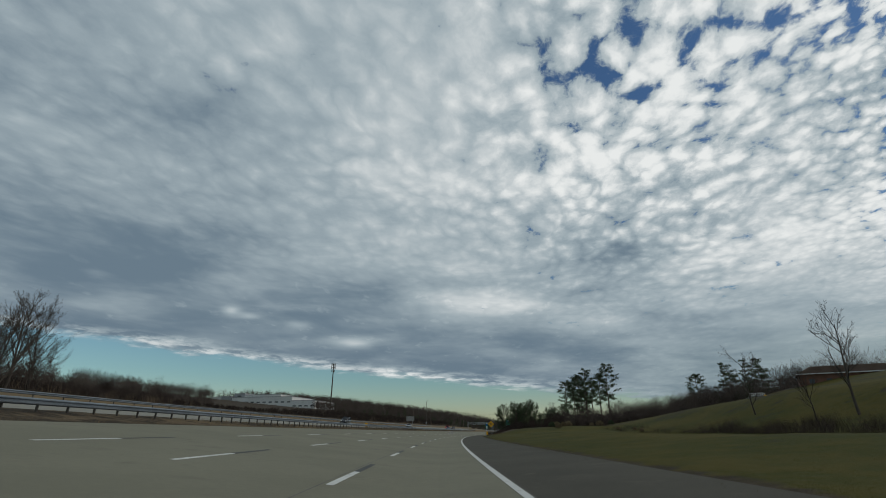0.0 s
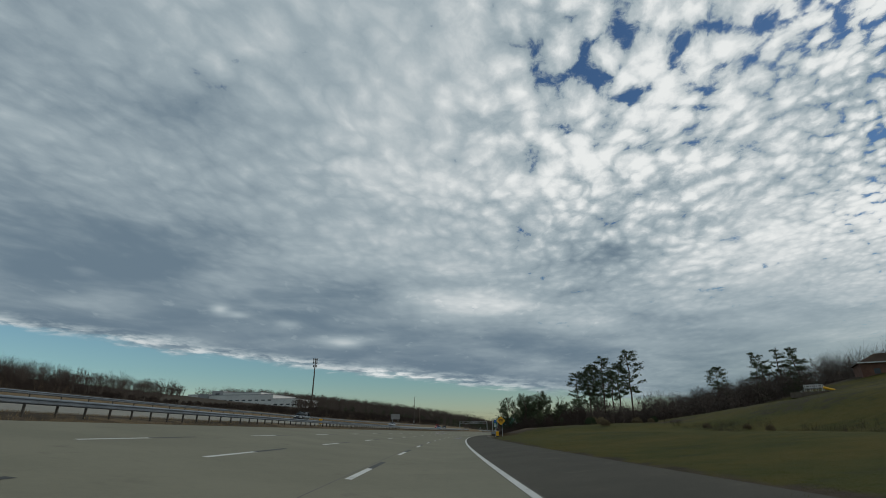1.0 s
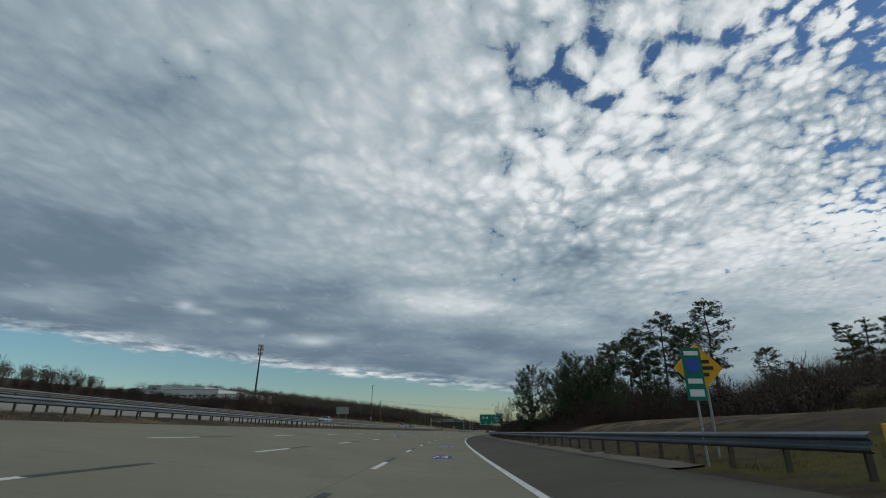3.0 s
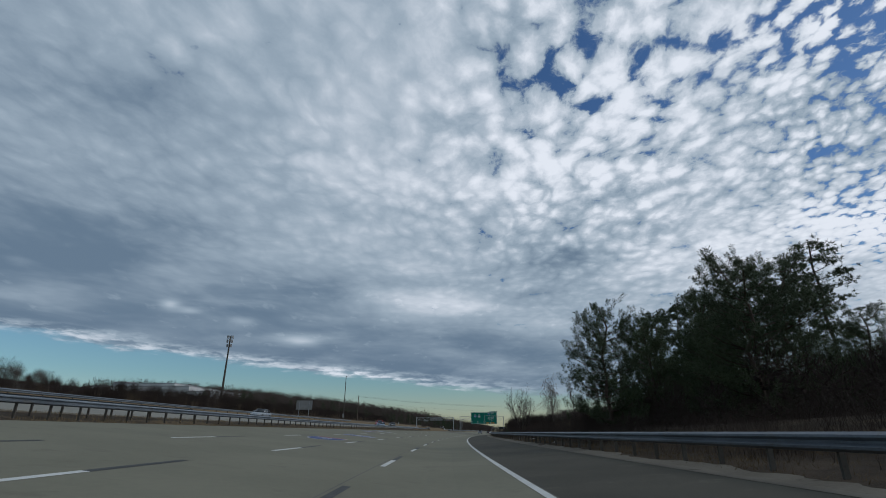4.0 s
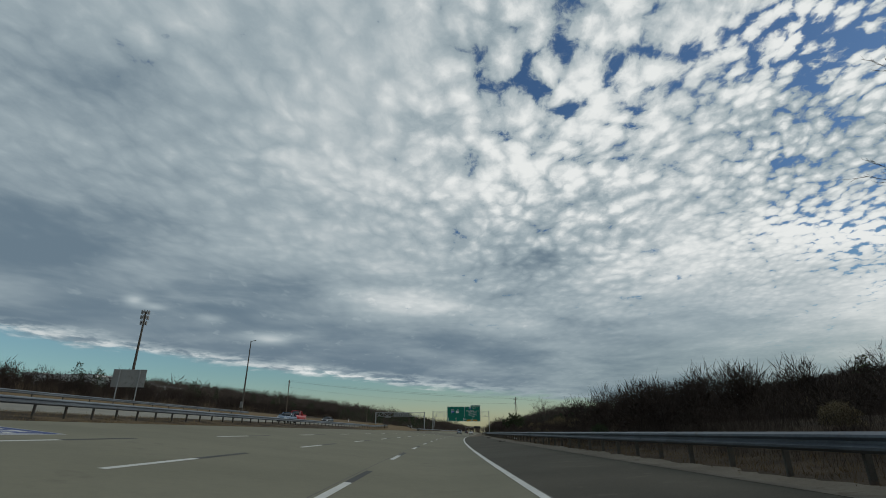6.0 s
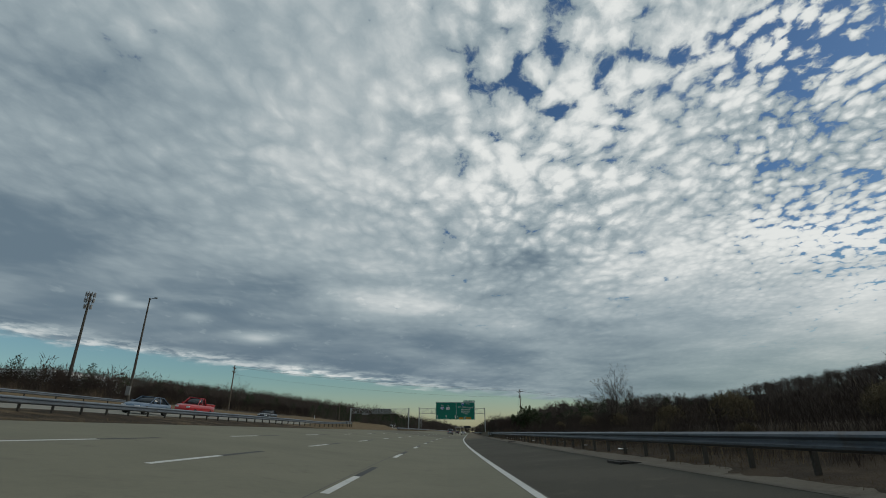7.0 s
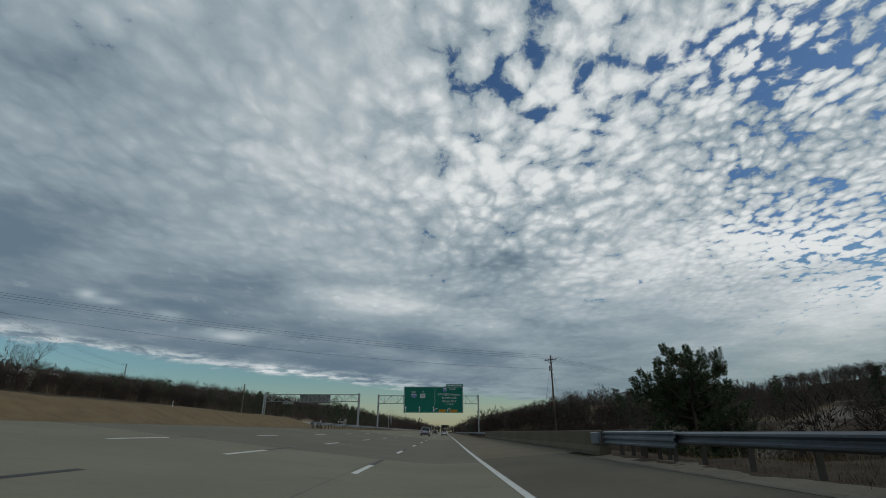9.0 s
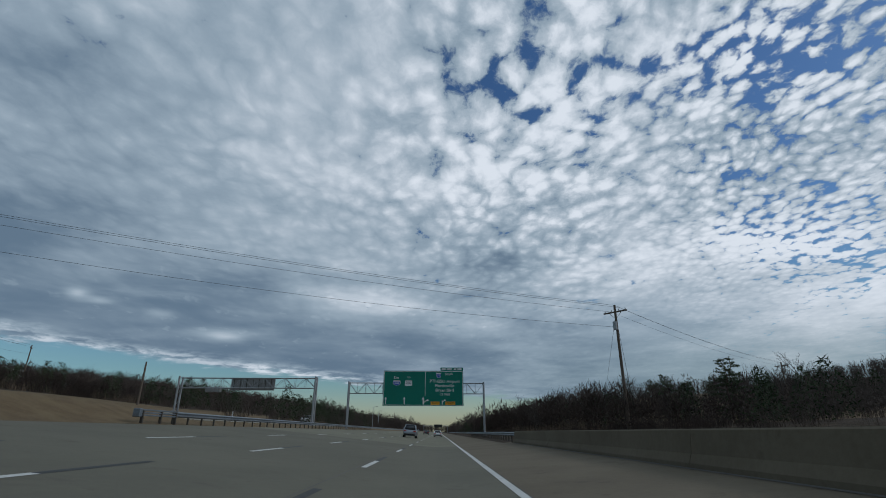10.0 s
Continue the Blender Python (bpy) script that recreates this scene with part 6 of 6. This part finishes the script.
far_woods(380, 400, 500, 36, 110, 3.2, 5.2, 160, 0.055, M["woods"], "lumpy leafless woods beside the lane")
far_woods(260, 478, 560, 100, 260, 6, 8, 130, 0.18, M["woods"], "leafless woods where the lane ends")
far_woods(380, 355, 480, 55, 190, 3.4, 5.6, 160, 0.06, M["woods"], "leafless woods along the lane")
far_woods(64, 232, 251, 9.5, 17, 2.5, 3.3, 380, 0.026, M["twigs"], "tall rounded brown brush behind the guardrail")
far_woods(60, 388, 520, 11, 24, 3.8, 5.4, 420, 0.05, M["twigs"], "leafless trees beyond the bridge")
far_woods(340, 165, 330, 85, 200, 0.7, 1.08, 260, 0.12, M["woods"], "tall leafless woods behind the grassy hill", canopy)
far_woods(480, 160, 335, 30, 100, 0.7, 1.1, 240, 0.075, M["woods"], "leafless woods behind the lawn and the pines", canopy)
far_woods(380, 150, 335, 10, 30, 0.65, 1.1, 300, 0.026, M["twigs"], "rounded brown brush behind the guardrail", canopy)
far_woods(330, 40, 260, -140, -57, 0.7, 1.2, 220, 0.065, M["woods"], "leafless trees in the brush beyond the oncoming carriageway", brush_top)
far_woods(420, 230, 480, -58, -90, 3.0, 4.6, 200, 0.06, M["twigs"], "rounded brown brush beyond the oncoming carriageway")
far_woods(300, 118, 300, -92, -58, 0.7, 1.05, 210, 0.055, M["twigs"], "rounded brown brush before the meadow", brush_top, True)
far_woods(250, 60, 420, -300, -130, 0.7, 1.1, 110, 0.2, M["woods"], "leafless woods beyond the brush", brush_top)
far_woods(450, 400, 700, -420, -130, 8, 13, 110, 0.3, M["woods"], "leafless woods beyond the brush")
far_woods(200, -250, 60, -140, -60, 8, 13, 110, 0.22, M["woods"], "leafless woods behind the start of the road")
far_woods(160, -250, 40, 60, 160, 8, 13, 110, 0.22, M["woods"], "leafless woods behind the lawn")


def evergreens(n, s0, s1, l0, l1, h0, h1, label):
    s, l = scatter(n, s0, s1, l0, l1)
    h = gen.uniform(h0, h1, len(s))
    base = places(s, l, 0)
    k = 240
    b, hh = np.repeat(base, k, 0), np.repeat(h, k)
    z = gen.random(len(b))
    r = (0.34 * (1 - z) ** 0.7 + 0.03) * hh * gen.uniform(0.5, 1.1, len(b))
    a = gen.uniform(0, 2 * math.pi, len(b))
    c = b + np.stack([r * np.cos(a), r * np.sin(a), (0.08 + 0.92 * z) * hh], 1)
    d = gen.normal(0, 1, c.shape)
    side = np.cross(d, gen.normal(0, 1, c.shape))
    side = side / np.linalg.norm(side, axis=1)[:, None] * (0.026 * hh)[:, None]
    d = d / np.linalg.norm(d, axis=1)[:, None] * (0.085 * hh)[:, None]
    stuff("evergreens", np.stack([c - side / 2, c + side / 2, c + d], 1).reshape(-1, 3), M["cedar"], label, "evergreens")


evergreens(60, 430, 560, -24, -60, 3.5, 6.5, "dark evergreens behind the median")
evergreens(40, 300, 560, -64, -110, 4.5, 7, "dark evergreens among the brown brush")
evergreens(60, 400, 620, 24, 130, 4.5, 7.0, "dark evergreens among the winter woods")
evergreens(40, 205, 262, 62, 130, 4.0, 6.5, "dark evergreens on the hillside")
evergreens(40, 560, 1100, -300, -60, 7, 12, "far dark evergreens")
evergreens(26, 395, 520, 16, 46, 4.5, 6.5, "dark evergreens in the woodland beside the bridge")
evergreens(14, 480, 640, 10, 18, 3, 6, "dark evergreens along the shoulder")
evergreens(14, 545, 640, -236, -200, 7, 10, "dark evergreens before the warehouse")

# ---------- on the grassy hill ----------
def hill_hall(s, l):
    """Long low brick hall with a pale eaves line."""
    root = thing("hall", stand(s, l, 0.0, -24), "long low brown brick building with pale eaves on the hill", "building")
    bm = bmesh.new()
    box(bm, 0, 34, 0, 14, -3.0, 4.4)
    wall = part("wall", bm, M["brick"], root)
    bm = prism([(-0.6, 4.4), (34.6, 4.4), (31, 7.0), (4, 7.0)], -0.6, 14.6)
    part("roof", bm, M["roof_brown"], root)
    bm = bmesh.new()
    box(bm, -0.7, 34.7, -0.75, -0.6, 4.25, 4.6, 0.02)
    part("eaves", bm, M["bldg_white"], root, "pale eaves board")
    for k in range(6):
        bm = bmesh.new()
        box(bm, 3 + 5.2 * k, 4.6 + 5.2 * k, -0.06, 0.05, 1.0, 2.6)
        part("window", bm, M["bldg_dark"], wall)


def playground(s, l):
    """White railed platform with a yellow slide on a bordered bed."""
    root = thing("playground", stand(s, l, 0.0, -40), "white playground platform with yellow slide on the hill", "playground")
    bm = bmesh.new()
    box(bm, -5.5, 7.0, -3.2, 3.2, -1.2, 0.18, 0.06)
    part("bed", bm, M["dry_grass"], root, "tan wood chip bed")
    bm = bmesh.new()
    for a, b, c, d in ((-5.7, 7.2, -3.4, -3.2), (-5.7, 7.2, 3.2, 3.4), (-5.7, -5.5, -3.2, 3.2), (7.0, 7.2, -3.2, 3.2)):
        box(bm, a, b, c, d, -1.3, 0.30, 0.02)
    part("border", bm, M["wood_pole"], root, "dark timber border")
    bm = bmesh.new()
    box(bm, -2.4, 2.2, -1.2, 1.2, 1.25, 1.40, 0.02)
    deck = part("platform", bm, M["bldg_grey"], root)
    for x in (-2.3, -0.8, 0.7, 2.1):
        for y in (-1.1, 1.1):
            bm = bmesh.new()
            bar(bm, (x, y, 0), (x, y, 2.5), 0.08)
            part("post", bm, M["bldg_white"], root)
    for y in (-1.12, 1.12):
        for z in (1.75, 2.35):
            bm = bmesh.new()
            bar(bm, (-2.3, y, z), (2.1, y, z), 0.05)
            part("rail", bm, M["bldg_white"], root)
    for k in range(5):
        bm = bmesh.new()
        box(bm, -2.9 - 0.42 * k, -2.45 - 0.42 * k, -0.7, 0.7, 1.05 - 0.24 * k, 1.12 - 0.24 * k, 0.01)
        part("step", bm, M["bldg_white"], root)
    bm = bmesh.new()
    bar(bm, (2.2, 0.0, 1.5), (5.6, 0.0, 0.35), 0.34, sides=10)
    part("slide", bm, M["sign_yellow"], root, "yellow tube slide")


hill_hall(207.0, 121.0)
playground(199.0, 102.0)

# ---------- scraps on the verge ----------
def litter(s, l, size, turn):
    """A crumpled scrap of pale plastic or paper."""
    rng = random.Random(int(s * 10))
    bm = bmesh.new()
    bmesh.ops.create_grid(bm, x_segments=4, y_segments=3, size=0.5)
    for v in bm.verts:
        v.co = Vector((v.co.x * 1.3, v.co.y * 0.8, 0.16 + 0.22 * rng.random()))
    root = tagged(new("litter"), "crumpled pale scrap of litter on the verge", "litter", "litter scraps")
    root.matrix_world = stand(s, l, 0.0, turn) @ Matrix.Scale(size, 4)
    part("scrap", bm, M["sign_white"], root)


for k, (s, l, size) in enumerate(((176, 6.9, 0.22), (188, 7.2, 0.35), (193.5, 6.7, 0.18), (266, 6.9, 0.25), (272, 7.0, 0.22), (279, 7.3, 0.3), (287.5, 6.8, 0.2), (297, 7.1, 0.26), (302, 6.6, 0.16), (312, 7.0, 0.24), (321, 6.7, 0.3))):
    litter(s, l, size, 47 * k)

# ---------- grass and weeds ----------
s, l = scatter(9000, 0, 118, 5.2, 34, 1.6)
stuff("lawn_grass", blades(gen, places(s, l, -0.03), 6, 0.035, 0.010, (0.30, 0.5)), M["lawn_blades"], "short winter lawn, green and straw mixed", "grass")
s, l = scatter(7500, 112, 332, 6.15, 9.6)
stuff("verge_grass", blades(gen, places(s, l, -0.03), 9, 0.11, 0.012, (0.2, 0.4)), M["verge"], "dry straw-coloured weeds under the guardrail", "grass")
s, l = scatter(130, 240, 332, 7.2, 9.5)
stuff("tall_weeds", blades(gen, places(s, l, -0.03), 7, 0.6, 0.012, (0.2, 0.2), 2), M["dry_grass"], "tall dead weeds behind the guardrail", "grass")
s, l = scatter(3600, 0, 330, -20.6, -15.0)
stuff("median_grass", blades(gen, places(s, l, -0.03), 9, 0.20, 0.016, (0.2, 0.3)), M["dry_grass"], "dry brown grass under the median guardrail", "grass")
s, l = scatter(2600, 326, 430, -36, -15.0)
stuff("median_grass", blades(gen, places(s, l, -0.03), 9, 0.12, 0.016, (0.2, 0.3)), M["dry_grass"], "short tan grass on the median", "grass")
